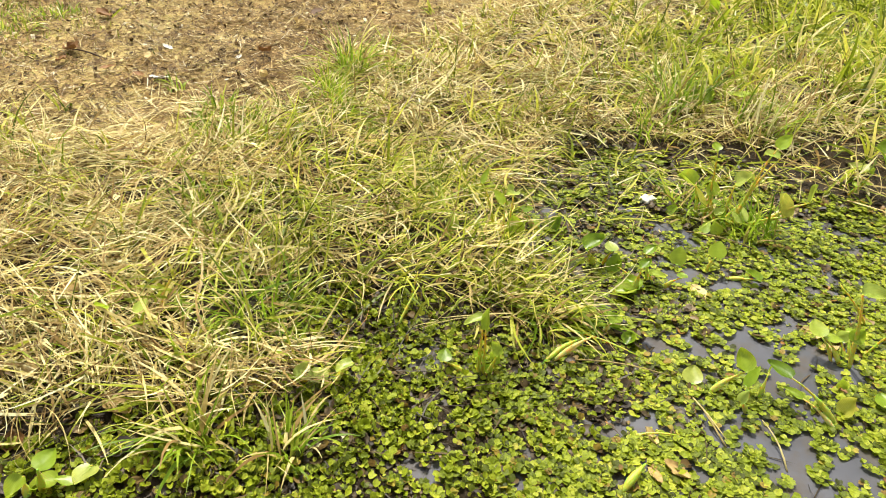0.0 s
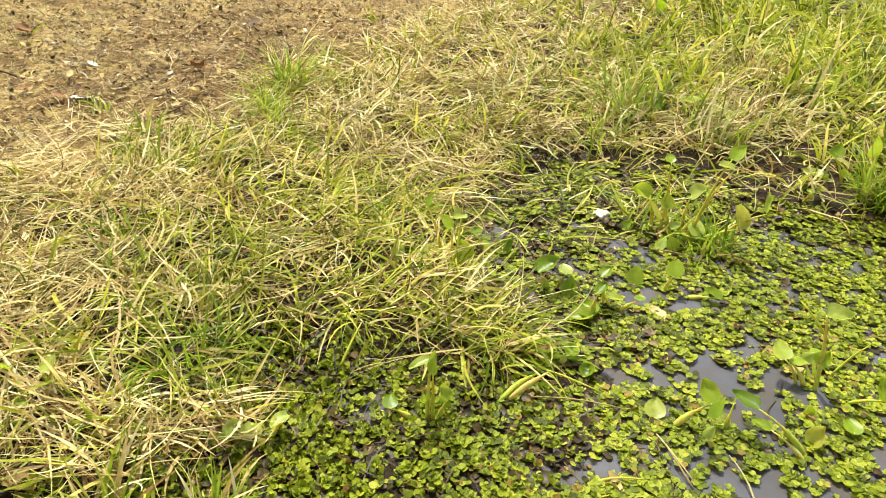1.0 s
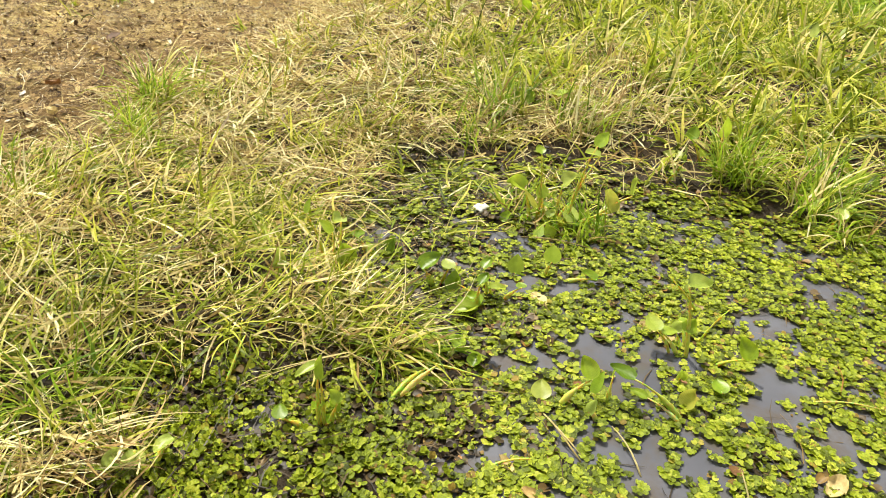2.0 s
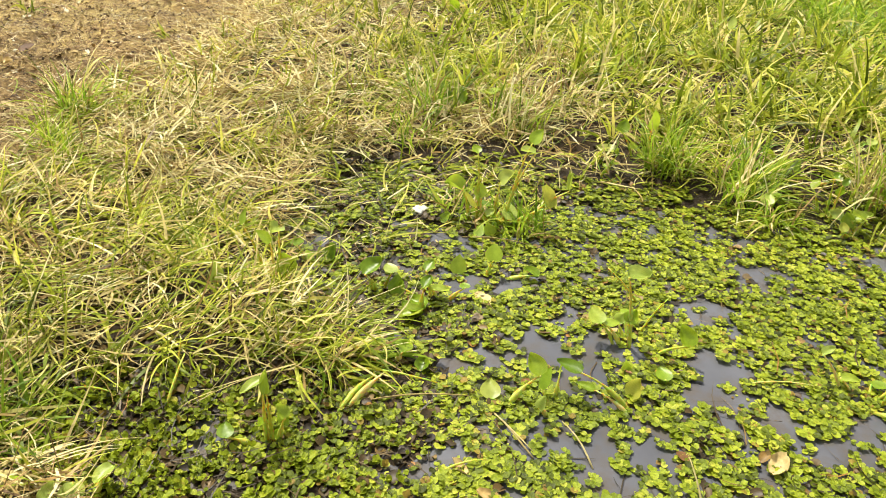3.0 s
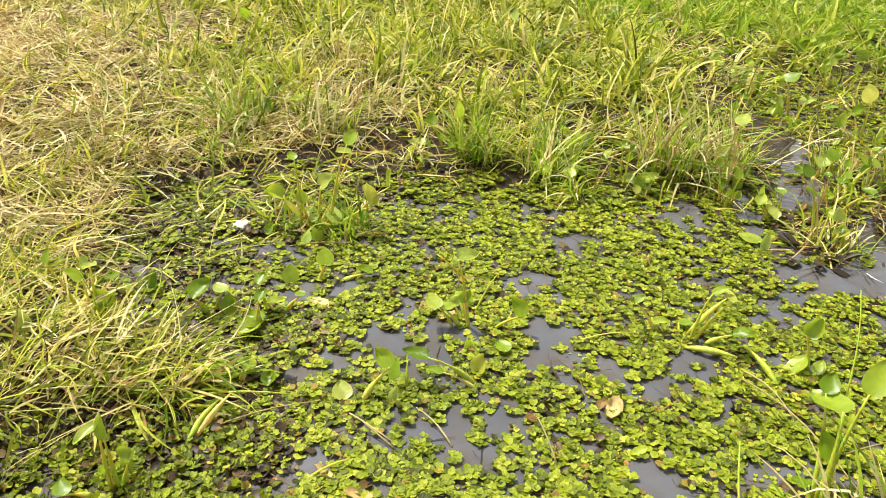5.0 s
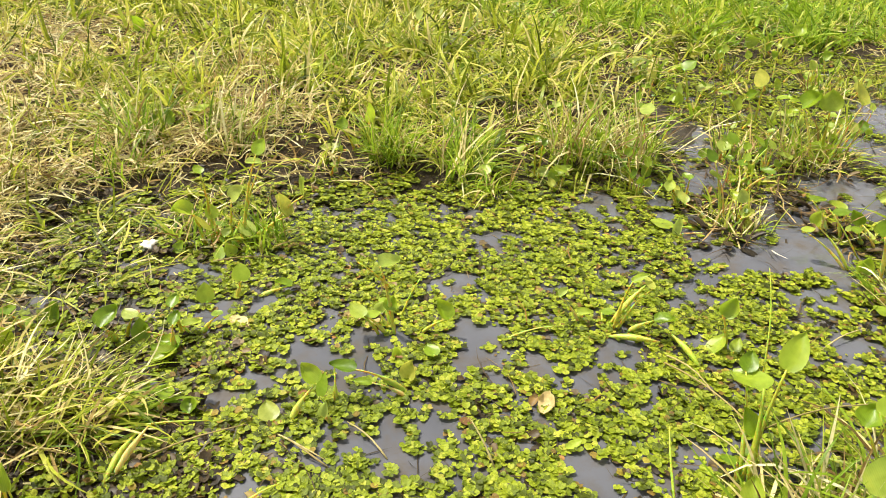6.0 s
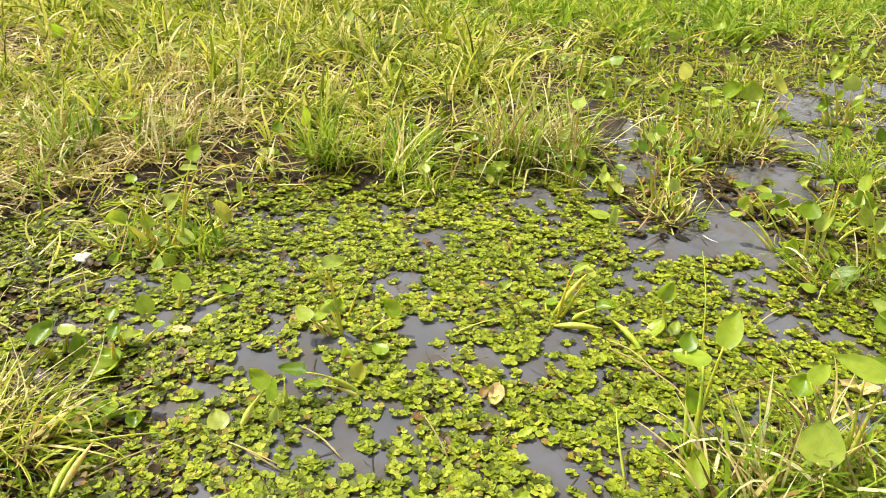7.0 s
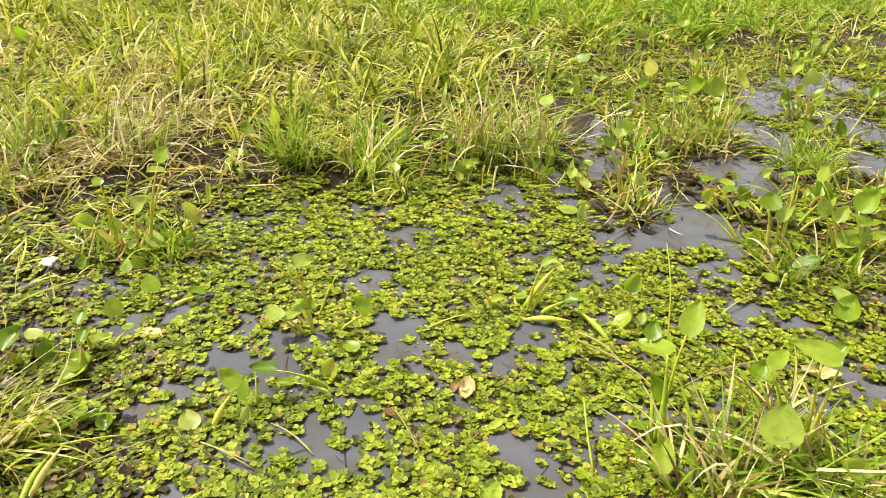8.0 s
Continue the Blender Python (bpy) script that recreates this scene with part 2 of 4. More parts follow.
def height(x, y):
    s = inside(LAND, x, y) + 0.06 * waves(x, y, 0.35, 3)
    up = 0.015 + 0.095 * (1 - np.exp(-np.maximum(s, 0) / 0.45)) + 0.012 * waves(x, y, 0.25, 4) * np.clip(s * 3, 0, 1)
    low = np.maximum(-0.3, 0.015 + 0.07 * s + 0.012 * waves(x, y, 0.2, 8) + 0.4 * np.minimum(s + 0.4, 0))
    k = np.clip(inside(MUD, x, y) * 4 + 0.4, 0, 1)
    low = low * (1 - k) + k * (0.008 + 0.01 * waves(x, y, 0.22, 10))
    k = np.clip(inside(MIRE, x, y) * 5 + 0.2, 0, 1)
    low = low * (1 - k) + k * (0.009 + 0.011 * waves(x, y, 0.2, 23))
    low = low - 0.06 * np.clip(0.6 + 3 * openness(x, y), 0, 1) * np.clip((2.9 - x) * 2, 0, 1)
    k = np.clip((x - 2.5) * 1.5, 0, 1) * np.clip((0.1 - openness(x, y)) * 3, 0, 1) * np.clip(0.35 + waves(x, y, 0.5, 17), 0, 1) * np.clip((np.hypot(x, y) - 2.9) * 1.5, 0, 1) * np.clip(3 + s, 0, 1)
    low = low * (1 - k) + k * (0.006 + 0.012 * waves(x, y, 0.25, 18))
    return np.where(s > 0, up, low)


def openness(x, y):
    """Above 0 where the water lies open between the floating plants."""
    v = np.full(np.shape(x), -9.0)
    for px, py, rx, ry, yaw in POOLS:
        c, s = math.cos(radians(yaw)), math.sin(radians(yaw))
        dx, dy = x - px, y - py
        v = np.maximum(v, 1 - np.hypot((c * dx + s * dy) / rx, (c * dy - s * dx) / ry))
    return v - 0.03 + 0.25 * np.clip((np.asarray(x) - 2.8) * 2, 0, 1) + 0.35 * waves(x, y, 0.14, 5) + 0.2 * waves(x, y, 0.06, 6)


def mesh_of(name, verts, faces, mat):
    me = bpy.data.meshes.new(name)
    me.from_pydata(verts if isinstance(verts, list) else verts.tolist(), [], faces)
    me.materials.append(mat)
    return me


def smooth(me):
    me.polygons.foreach_set("use_smooth", [True] * len(me.polygons))
    return me


def part(name, bm, mat, parent, label=""):
    me = bm if isinstance(bm, bpy.types.Mesh) else None
    if me is None:
        me = bpy.data.meshes.new(name)
        bm.to_mesh(me)
        bm.free()
        me.materials.append(mat)
    ob = new(name, me)
    ob.parent = parent
    return tagged(ob, label)


# ---- ground and water ----
def spread(lo, hi, step, far):
    a = list(np.arange(lo, hi, step))
    left, k = [lo - step], step
    while left[-1] > -far:
        k *= 1.5
        left.append(left[-1] - k)
    right, k = [a[-1] + step], step
    while right[-1] < far:
        k *= 1.5
        right.append(right[-1] + k)
    return np.array(left[::-1] + a + right)


gx, gy = spread(-4.0, 8.0, 0.05, 900.0), spread(0.0, 7.0, 0.05, 900.0)
X, Y = np.meshgrid(gx, gy)
Z = height(X, Y)
nx, ny = len(gx), len(gy)
quads = [(j * nx + i, j * nx + i + 1, (j + 1) * nx + i + 1, (j + 1) * nx + i) for j in range(ny - 1) for i in range(nx - 1)]
ground = new("ground", smooth(mesh_of("ground", np.stack([X.ravel(), Y.ravel(), Z.ravel()], 1), quads, SOIL)))
ground.data.attributes.new("bare", "FLOAT", "POINT").data.foreach_set("value", np.clip(inside(DIRT, X, Y) * 2.0 + 0.9 + 0.25 * waves(X, Y, 0.3, 9), 0, 1).ravel().astype(np.float32))
ground.data.attributes.new("dark_soil", "FLOAT", "POINT").data.foreach_set("value", np.clip(1.35 - np.hypot(X + 0.95, (Y - 4.7) * 0.75) / 0.8 + 0.35 * waves(X, Y, 0.35, 27) + 0.25 * waves(X, Y, 0.12, 28), 0, 0.85).ravel().astype(np.float32))
tagged(ground, "brown soil bank sloping into dark wet mud under water", "ground", kind="structure")
water = new("water", mesh_of("water", [(-70, -70, 0), (90, -70, 0), (90, 60, 0), (-70, 60, 0)], [(0, 1, 2, 3)], WATER))
tagged(water, "still grey muddy marsh water between floating plants", "water", kind="structure")


# ---- blades and leaves, made in bulk ----
def blade_data(x, y, z, length, width, azim, lean, curl, seg=3, twist=None, bend=None):
    """Tapering bent strips: start, length, width, heading, angle from upright at the root and bend to the tip (radians)."""
    m = len(x)
    tw = np.zeros(m) if twist is None else twist
    turn = 0.8 * np.sin(azim * 37.0 + x * 911.0) if bend is None else bend
    p = np.stack([x, y, z], 1)
    rows = []
    for i in range(seg + 1):
        u = i / seg
        az = azim + turn * (u - 0.3)
        d = np.stack([np.cos(az), np.sin(az), np.zeros(m)], 1)
        side = np.stack([-np.sin(az) * np.cos(tw), np.cos(az) * np.cos(tw), np.sin(tw)], 1)
        half = (width * (0.42 if i == 0 else 0.62 * (1 - u ** 1.7) + 0.06) * 0.9)[:, None]
        rows += [p - side * half, p + side * half]
        th = (lean + curl * (u + 0.5 / seg))[:, None]
        p = p + (length / seg)[:, None] * (d * np.sin(th) + np.array([0, 0, 1.0]) * np.cos(th))
        low = height_fast(p[:, 0], p[:, 1]) + 0.004
        p[:, 2] = np.maximum(p[:, 2], low)
    V = np.stack(rows, 1)
    k = 2 * (seg + 1)
    base = np.arange(m)[:, None] * k
    F = np.concatenate([base + np.array([2 * i, 2 * i + 1, 2 * i + 3, 2 * i + 2]) for i in range(seg)], 0)
    return V.reshape(-1, 3), F


HX, HY = np.arange(-5, 14, 0.05), np.arange(-1, 13, 0.05)
HG = height(*np.meshgrid(HX, HY))


def height_fast(x, y):
    i = np.clip(((x + 5) / 0.05).astype(int), 0, len(HX) - 1)
    j = np.clip(((y + 1) / 0.05).astype(int), 0, len(HY) - 1)
    return np.maximum(HG[j, i], -0.01)


def leaf_data(x, y, z, size, azim, pitch, fold, aspect=1.08, roll=None):
    """Small oval leaves, creased along the middle; pitch lifts the tip, fold lifts both sides."""
    m = len(x)
    d = np.stack([np.cos(azim) * np.cos(pitch), np.sin(azim) * np.cos(pitch), np.sin(pitch)], 1)
    s = np.stack([-np.sin(azim), np.cos(azim), np.zeros(m)], 1)
    up = np.cross(d, s)
    if roll is not None:
        s, up = s * np.cos(roll)[:, None] + up * np.sin(roll)[:, None], up * np.cos(roll)[:, None] - s * np.sin(roll)[:, None]
    p = np.stack([x, y, z], 1)
    rows = []
    for u, wd in ((0.0, 0.4), (0.2, 0.9), (0.5, 1.05), (0.8, 0.95), (0.97, 0.55)):
        c = p + d * (size * (u - (0.02 if u > 0.9 else 0)))[:, None] - up * (size * 0.1 * (u - 0.5) ** 2)[:, None]
        h = (size * aspect * 0.5 * wd)[:, None]
        lift = h * np.sin(fold)[:, None] * up
        notch = d * (size * 0.1)[:, None] if u > 0.9 else 0.0
        rows += [c - s * h * np.cos(fold)[:, None] + lift, c - notch, c + s * h * np.cos(fold)[:, None] + lift]
    V = np.stack(rows, 1)
    base = np.arange(m)[:, None] * 15
    F = np.concatenate([base + np.array([3 * i + k, 3 * i + k + 1, 3 * i + k + 4, 3 * i + k + 3]) for i in range(4) for k in (0, 1)], 0)
    return V.reshape(-1, 3), F


def stuff(name, data, mat, label, category):
    V, F, off = [], [], 0
    for v, f in data:
        V.append(v)
        F.append(f + off)
        off += len(v)
    V, F = np.concatenate(V), np.concatenate(F)
    me = bpy.data.meshes.new(name)
    me.vertices.add(len(V))
    me.vertices.foreach_set("co", V.ravel())
    me.loops.add(F.size)
    me.loops.foreach_set("vertex_index", F.ravel().astype(np.int32))
    me.polygons.add(len(F))
    me.polygons.foreach_set("loop_start", np.arange(0, F.size, 4, dtype=np.int32))
    me.update(calc_edges=True)
    me.validate()
    me.materials.append(mat)
    smooth(me)
    return tagged(new(name, me), label, category, kind="stuff")


def scatter(per_m2, far=12.0, near=0.7):
    """Random places over the sector of the marsh that matters."""
    area = radians(142) / 2 * (far * far - near * near)
    m = int(per_m2 * area)
    r = np.sqrt(rng.uniform(near * near, far * far, m))
    a = radians(-12) + rng.uniform(0, 1, m) * radians(165)
    return 0.2 + r * np.cos(a), 0.1 + r * np.sin(a), r


def dryness(x, y):
    """1 where the grass is dead straw, 0 where it is green."""
    v = np.zeros(np.shape(x))
    for px, py, r, k in ((-1.6, 2.2, 1.1, 1), (-0.9, 2.7, 0.6, 0.62), (-0.3, 2.5, 0.5, 0.42), (-1.3, 1.7, 0.6, 1), (0.2, 2.3, 0.35, 0.5), (0.3, 6.3, 1.0, 1), (1.4, 6.6, 1.0, 1), (0.6, 5.5, 0.85, 1), (-0.3, 3.6, 0.45, 0.6), (0.2, 3.3, 0.35, 0.9), (0.9, 4.1, 0.35, 0.5), (-0.2, 7.5, 1.2, 1), (2.3, 5.2, 0.45, 1), (1.6, 3.9, 0.3, 1), (2.1, 4.4, 0.45, 0.85), (0.4, 4.6, 0.75, 0.95), (0.3, 3.4, 0.45, 0.9), (2.9, 4.4, 0.3, 1), (5.2, 4.6, 0.4, 1)):
        v = np.maximum(v, k * np.exp(-((x - px) ** 2 + (y - py) ** 2) / (r * r)))
    return np.clip(v * 1.1 + 0.22 * waves(x, y, 0.5, 11), 0.0, 1)


sodden = []


def gaps(x, y):
    """1 in the dark bare hollows between the tufts, 0 elsewhere."""
    v = np.zeros(np.shape(x))
    for px, py, r in ((2.05, 3.75, 0.35), (1.75, 3.55, 0.3), (3.3, 3.4, 0.28), (3.0, 3.0, 0.2), (4.6, 3.3, 0.3), (1.0, 3.75, 0.25), (4.3, 5.0, 0.3), (1.35, 3.65, 0.22), (3.75, 3.1, 0.25), (3.4, 4.6, 0.3), (5.2, 3.9, 0.35), (2.7, 4.2, 0.2), (2.45, 3.5, 0.2), (2.8, 3.25, 0.18)):
        v = np.maximum(v, np.exp(-((x - px) ** 2 + (y - py) ** 2) / (r * r)))
    return v


def neck(x, y):
    """1 on the tongue of bank where green blades lie among the straw."""
    return np.exp(-(((x + 0.15) / 0.6) ** 2 + ((y - 2.45) / 0.6) ** 2) ** 2)


def make_fields():
    # dead straw lying criss-cross on the bank
    x, y, r = scatter(4300, 9.5)
    s, dirt, dry = inside(LAND, x, y), inside(DIRT, x, y), dryness(x, y)
    thin = np.where(r > 4.5, 0.42, 1.0) * (1 - 0.3 * neck(x, y)) * np.clip(0.75 + 0.9 * waves(x, y, 0.22, 37), 0.12, 1) * np.clip(1.5 - 0.5 * x, 0.35, 1)
    mire = inside(MIRE, x, y)
    keep = ((s > 0.02 + 0.07 * waves(x, y, 0.15, 12)) | ((mire > 0) & (rng.uniform(0, 1, len(x)) < 0.28))) & (rng.uniform(0, 1, len(x)) < thin * (0.3 + 0.8 * dry) * np.clip(0.85 - dirt * 1.6, 0.1, 1))
    x, y = x[keep], y[keep]
    m = len(x)
    flow = 0.6 + 1.3 * waves(x, y, 0.6, 13)
    onsoil = np.clip(0.3 + inside(DIRT, x, y) * 3, 0, 1)
    az = flow + rng.normal(0, 0.8, m) + rng.integers(0, 2, m) * math.pi
    lift = rng.uniform(0, 1, m) ** 1.6
    straw = blade_data(x, y, height_fast(x, y) + 0.005 + 0.07 * lift, rng.uniform(0.06, 0.3, m) * np.where(inside(MIRE, x, y) > 0, 0.55, 1) * (1 - 0.5 * onsoil), (1 - 0.55 * onsoil) * (0.0025 + 0.0062 * rng.uniform(0, 1, m) ** 1.6) * np.clip(np.hypot(x, y) / 3.0, 1, 1.6), az, rng.normal(1.38, 0.28, m), rng.normal(0.22, 0.45, m), 5, rng.normal(0, 0.6, m), rng.normal(0, 0.6, m) * (1 - 0.7 * onsoil))
    mat = stuff("dry_grass", [straw], STRAW, "dead straw-coloured grass lying matted on the bank", "dry grass")
    # loose stalks on top of the mat, where one can tell them apart
    m = 300
    x, y = rng.uniform(-1.3, 0.3, m), rng.uniform(1.75, 2.7, m)
    keep = inside(LAND, x, y) > 0.12
    x, y = x[keep], y[keep]
    m = len(x)
    V, F = blade_data(x, y, height_fast(x, y) + rng.uniform(0.05, 0.075, m), rng.uniform(0.12, 0.34, m), 0.003 + 0.0055 * rng.uniform(0, 1, m) ** 1.5, rng.uniform(0, 6.28, m), rng.normal(1.45, 0.16, m), rng.normal(0.2, 0.3, m), 4, rng.normal(0, 0.5, m), rng.normal(0, 0.8, m))
    faces = [(2 * i, 2 * i + 1, 2 * i + 3, 2 * i + 2) for i in range(4)]
    for v in V.reshape(m, 10, 3):
        green = rng.uniform(0, 1) < 0.1 + 0.45 * neck(v[0, 0], v[0, 1])
        kind = LAWN if green else STRAW
        part("stalk", smooth(mesh_of("stalk", v, faces, kind)), kind, mat, "green blade" if green else "")

    # green and yellowing blades: clumps that fan out, and single blades between them
    x, y, r = scatter(100, 12.5)
    s, dirt, dry = inside(LAND, x, y), inside(DIRT, x, y), dryness(x, y)
    patch = 0.65 + 0.5 * waves(x, y, 0.5, 14)
    keep = (s > 0.09) & (rng.uniform(0, 1, len(x)) < np.where(r > 6, 0.7, 1.0) * np.clip(patch, np.where(x > 1.2, 0.3, 0.05), 1) * (1 - 0.75 * dry) * (1 - gaps(x, y)) * np.where(dirt > 0, 0.015, 1) * np.where(dirt > -0.3, 0.6, 1) * np.clip(0.5 + s * 2, 0, 1))
    cx, cy = x[keep], y[keep]
    per = rng.integers(6, 17, len(cx))
    k = np.repeat(np.arange(len(cx)), per)
    m = len(k)
    turn = rng.uniform(0, 6.28, m)
    spread_out = 0.045 * np.sqrt(rng.uniform(0, 1, m))
    x, y = cx[k] + spread_out * np.cos(turn), cy[k] + spread_out * np.sin(turn)
    tall = np.clip((x - 0.4) / 1.6, 0, 1) * np.clip((y - 2.4) / 1.0, 0, 1)
    sway = rng.uniform(0, 6.28, len(cx))[k]
    az = np.where(rng.uniform(0, 1, m) < 0.5, turn, sway) + rng.normal(0, 0.5, m)
    big = rng.uniform(0.65, 1.25, len(cx))[k]
    ln = (0.13 + 0.12 * tall) * big * rng.uniform(0.5, 1.8, m)
    tufty = blade_data(x, y, height_fast(x, y), ln, (0.005 + 0.0115 * rng.uniform(0, 1, m) ** 1.4) * (0.85 + 0.45 * tall) * np.clip(np.hypot(x, y) / 4.0, 1, 1.6), az, np.abs(rng.normal(0.65, 0.45, m)), rng.uniform(0.2, 2.0, m), 5, rng.normal(0, 0.6, m), rng.normal(0, 0.6, m))
    lush = (cx + 0.9 * waves(cx, cy, 0.8, 26) > 5.4)[k]
    V, F = tufty
    V = V.reshape(-1, 12, 3)
    five = np.array([(2 * i, 2 * i + 1, 2 * i + 3, 2 * i + 2) for i in range(5)])
    groups = [(V[p].reshape(-1, 3), (np.arange(p.sum())[:, None, None] * 12 + five).reshape(-1, 4)) for p in (~lush, lush)]
    tufty = groups[0]
    stuff("lush_grass", [groups[1]], TUFT, "fresh green broad-bladed marsh grass on wet ground", "grass")
    x, y, r = scatter(850, 12.5)
    s, dirt, dry = inside(LAND, x, y), inside(DIRT, x, y), dryness(x, y)
    keep = ((s > 0.0) | ((inside(MIRE, x, y) > 0) & (rng.uniform(0, 1, len(x)) < 0.3))) & (rng.uniform(0, 1, len(x)) < np.where(r > 4.5, 0.4, 1.0) * (1 - 0.6 * dry) * (1 - 0.9 * gaps(x, y)) * np.where(x > 1.0, np.clip(0.5 + 0.9 * waves(x, y, 0.28, 38), 0.15, 1), 1) * np.where(dirt > 0, 0.01, 1) * np.where(dirt > -0.3, 0.5, 1))
    x, y = x[keep], y[keep]
    m = len(x)
    single = blade_data(x, y, height_fast(x, y) + 0.04 * rng.uniform(0, 1, m), rng.uniform(0.08, 0.32, m), rng.uniform(0.004, 0.011, m) * np.clip(np.hypot(x, y) / 4.0, 1, 1.6), -0.6 + 1.2 * waves(x, y, 0.6, 19) + rng.normal(0, 1.0, m), np.abs(rng.normal(1.1, 0.4, m)), rng.uniform(0.0, 1.2, m), 5, rng.normal(0, 0.6, m), rng.normal(0, 0.9, m))
    x, y, r = scatter(2600, 4.0)
    keep = (inside(LAND, x, y) > 0.03) & (rng.uniform(0, 1, len(x)) < 0.45 * neck(x, y) * np.clip(0.6 + 0.6 * waves(x, y, 0.25, 31), 0.15, 1))
    x, y = x[keep], y[keep]
    m = len(x)
    flat = blade_data(x, y, height_fast(x, y) + 0.01 + 0.07 * rng.uniform(0, 1, m) ** 1.5, rng.uniform(0.09, 0.27, m), rng.uniform(0.003, 0.01, m), 0.3 + 1.2 * waves(x, y, 0.5, 32) + rng.normal(0, 0.8, m), rng.normal(1.25, 0.3, m), rng.normal(0.35, 0.5, m), 5, rng.normal(0, 0.6, m), rng.normal(0, 0.5, m))
    x, y = rng.normal(-3.0, 0.38, 2600), rng.normal(4.6, 0.5, 2600)
    keep = rng.uniform(0, 1, 2600) < np.clip(0.45 + 0.8 * waves(x, y, 0.3, 34), 0, 1)
    x, y = x[keep], y[keep]
    m = len(x)
    turf = blade_data(x, y, height_fast(x, y), rng.uniform(0.02, 0.07, m), rng.uniform(0.003, 0.007, m), rng.uniform(0, 6.28, m), np.abs(rng.normal(0.7, 0.4, m)), rng.uniform(0, 1.2, m), 4)
    stuff("marsh_grass", [tufty, single, flat, turf], LAWN, "yellow-green marsh grass covering the bank", "grass")

    # thin growth standing in the flooded part, with drowned stems between
    x, y, r = scatter(1300, 11.5)
    s, o = inside(LAND, x, y), openness(x, y)
    keep = (s < 0.05) & (o < 0.0) & (x > 3.0) & (rng.uniform(0, 1, len(x)) < np.clip(0.05 + 0.75 * waves(x, y, 0.4, 16), 0.0, 0.8) * np.clip((np.hypot(x, y) - 3.3) / 0.6, 0, 1) * np.where(r > 5, 0.6, 1))
    x, y = x[keep], y[keep]
    m = len(x)
    az = rng.uniform(0, 6.28, m)
    wild = blade_data(x, y, np.full(m, 0.0), rng.uniform(0.07, 0.28, m), rng.uniform(0.005, 0.014, m), az, np.abs(rng.normal(0.9, 0.45, m)), rng.uniform(0, 1.6, m), 5, rng.normal(0, 0.6, m), rng.normal(0, 0.7, m))
    stuff("emergent_grass", [wild], LAWN, "thin yellow-green grass standing in shallow water", "grass")
    k = rng.permutation(m)[: m // 2]
    x, y = x[k] + rng.normal(0, 0.08, len(k)), y[k] + rng.normal(0, 0.08, len(k))
    m = len(k)
    drowned = blade_data(x, y, np.full(m, 0.006), rng.uniform(0.1, 0.35, m), rng.uniform(0.004, 0.01, m), rng.uniform(0, 6.28, m), rng.normal(1.42, 0.12, m), rng.normal(0.1, 0.15, m), 3)
    for _ in range(2):
        xs, ys = x + rng.normal(0, 0.15, m), y + rng.normal(0, 0.15, m)
        sodden.append(blade_data(xs, ys, np.full(m, 0.005), rng.uniform(0.06, 0.25, m), rng.uniform(0.004, 0.012, m), rng.uniform(0, 6.28, m), rng.normal(1.35, 0.2, m), rng.normal(0.15, 0.2, m), 3))
    stuff("drowned_stems", [drowned], LITTER, "brown and straw-coloured dead stems floating on shallow water", "dead stems")

    # chips, twigs and leaf crumbs on the bare soil
    x, y, r = scatter(5200, 8.5, 2.6)
    dirt = inside(DIRT, x, y)
    keep = (dirt > -0.65) & (rng.uniform(0, 1, len(x)) < np.clip(0.6 + dirt * 2, 0.15, 1))
    x, y = x[keep], y[keep]
    m = len(x)
    h = m // 3
    z = height_fast(x, y) + 0.004
    chips = leaf_data(x[:h], y[:h], z[:h], 0.006 + 0.04 * rng.uniform(0, 1, h) ** 3, rng.uniform(0, 6.28, h), rng.normal(0.2, 0.3, h), rng.uniform(0, 0.7, h), 0.6)
    twigs = blade_data(x[h:], y[h:], z[h:], rng.uniform(0.02, 0.15, m - h), rng.uniform(0.002, 0.006, m - h), rng.uniform(0, 6.28, m - h), rng.normal(1.5, 0.1, m - h), rng.normal(0, 0.2, m - h), 2)
    stuff("leaf_litter", [chips, twigs], LITTER, "brown leaf crumbs and twigs strewn over bare soil", "leaf litter")


def fern_layout(m, q, nodes, size):
    """Leaf places of m floating ferns about the origin: chains of leaf pairs."""
    leaves = []
    head = q.uniform(0, 6.28, m)
    bend = q.normal(0, 0.35, m)
    px, py = np.zeros(m), np.zeros(m)
    for k in range(nodes):
        grow = 0.8 + 0.25 * math.sin(math.pi * (k + 0.7) / (nodes + 0.4))
        for side in (-1, 1):
            sz = size * grow * q.uniform(0.85, 1.15, m)
            leaves.append((px.copy(), py.copy(), sz, head + side * q.normal(1.2, 0.2, m), q.normal(0.1, 0.1, m), q.uniform(0.05, 0.55, m)))
        head = head + bend
        px, py = px + np.cos(head) * size * 0.7, py + np.sin(head) * size * 0.7
    return leaves


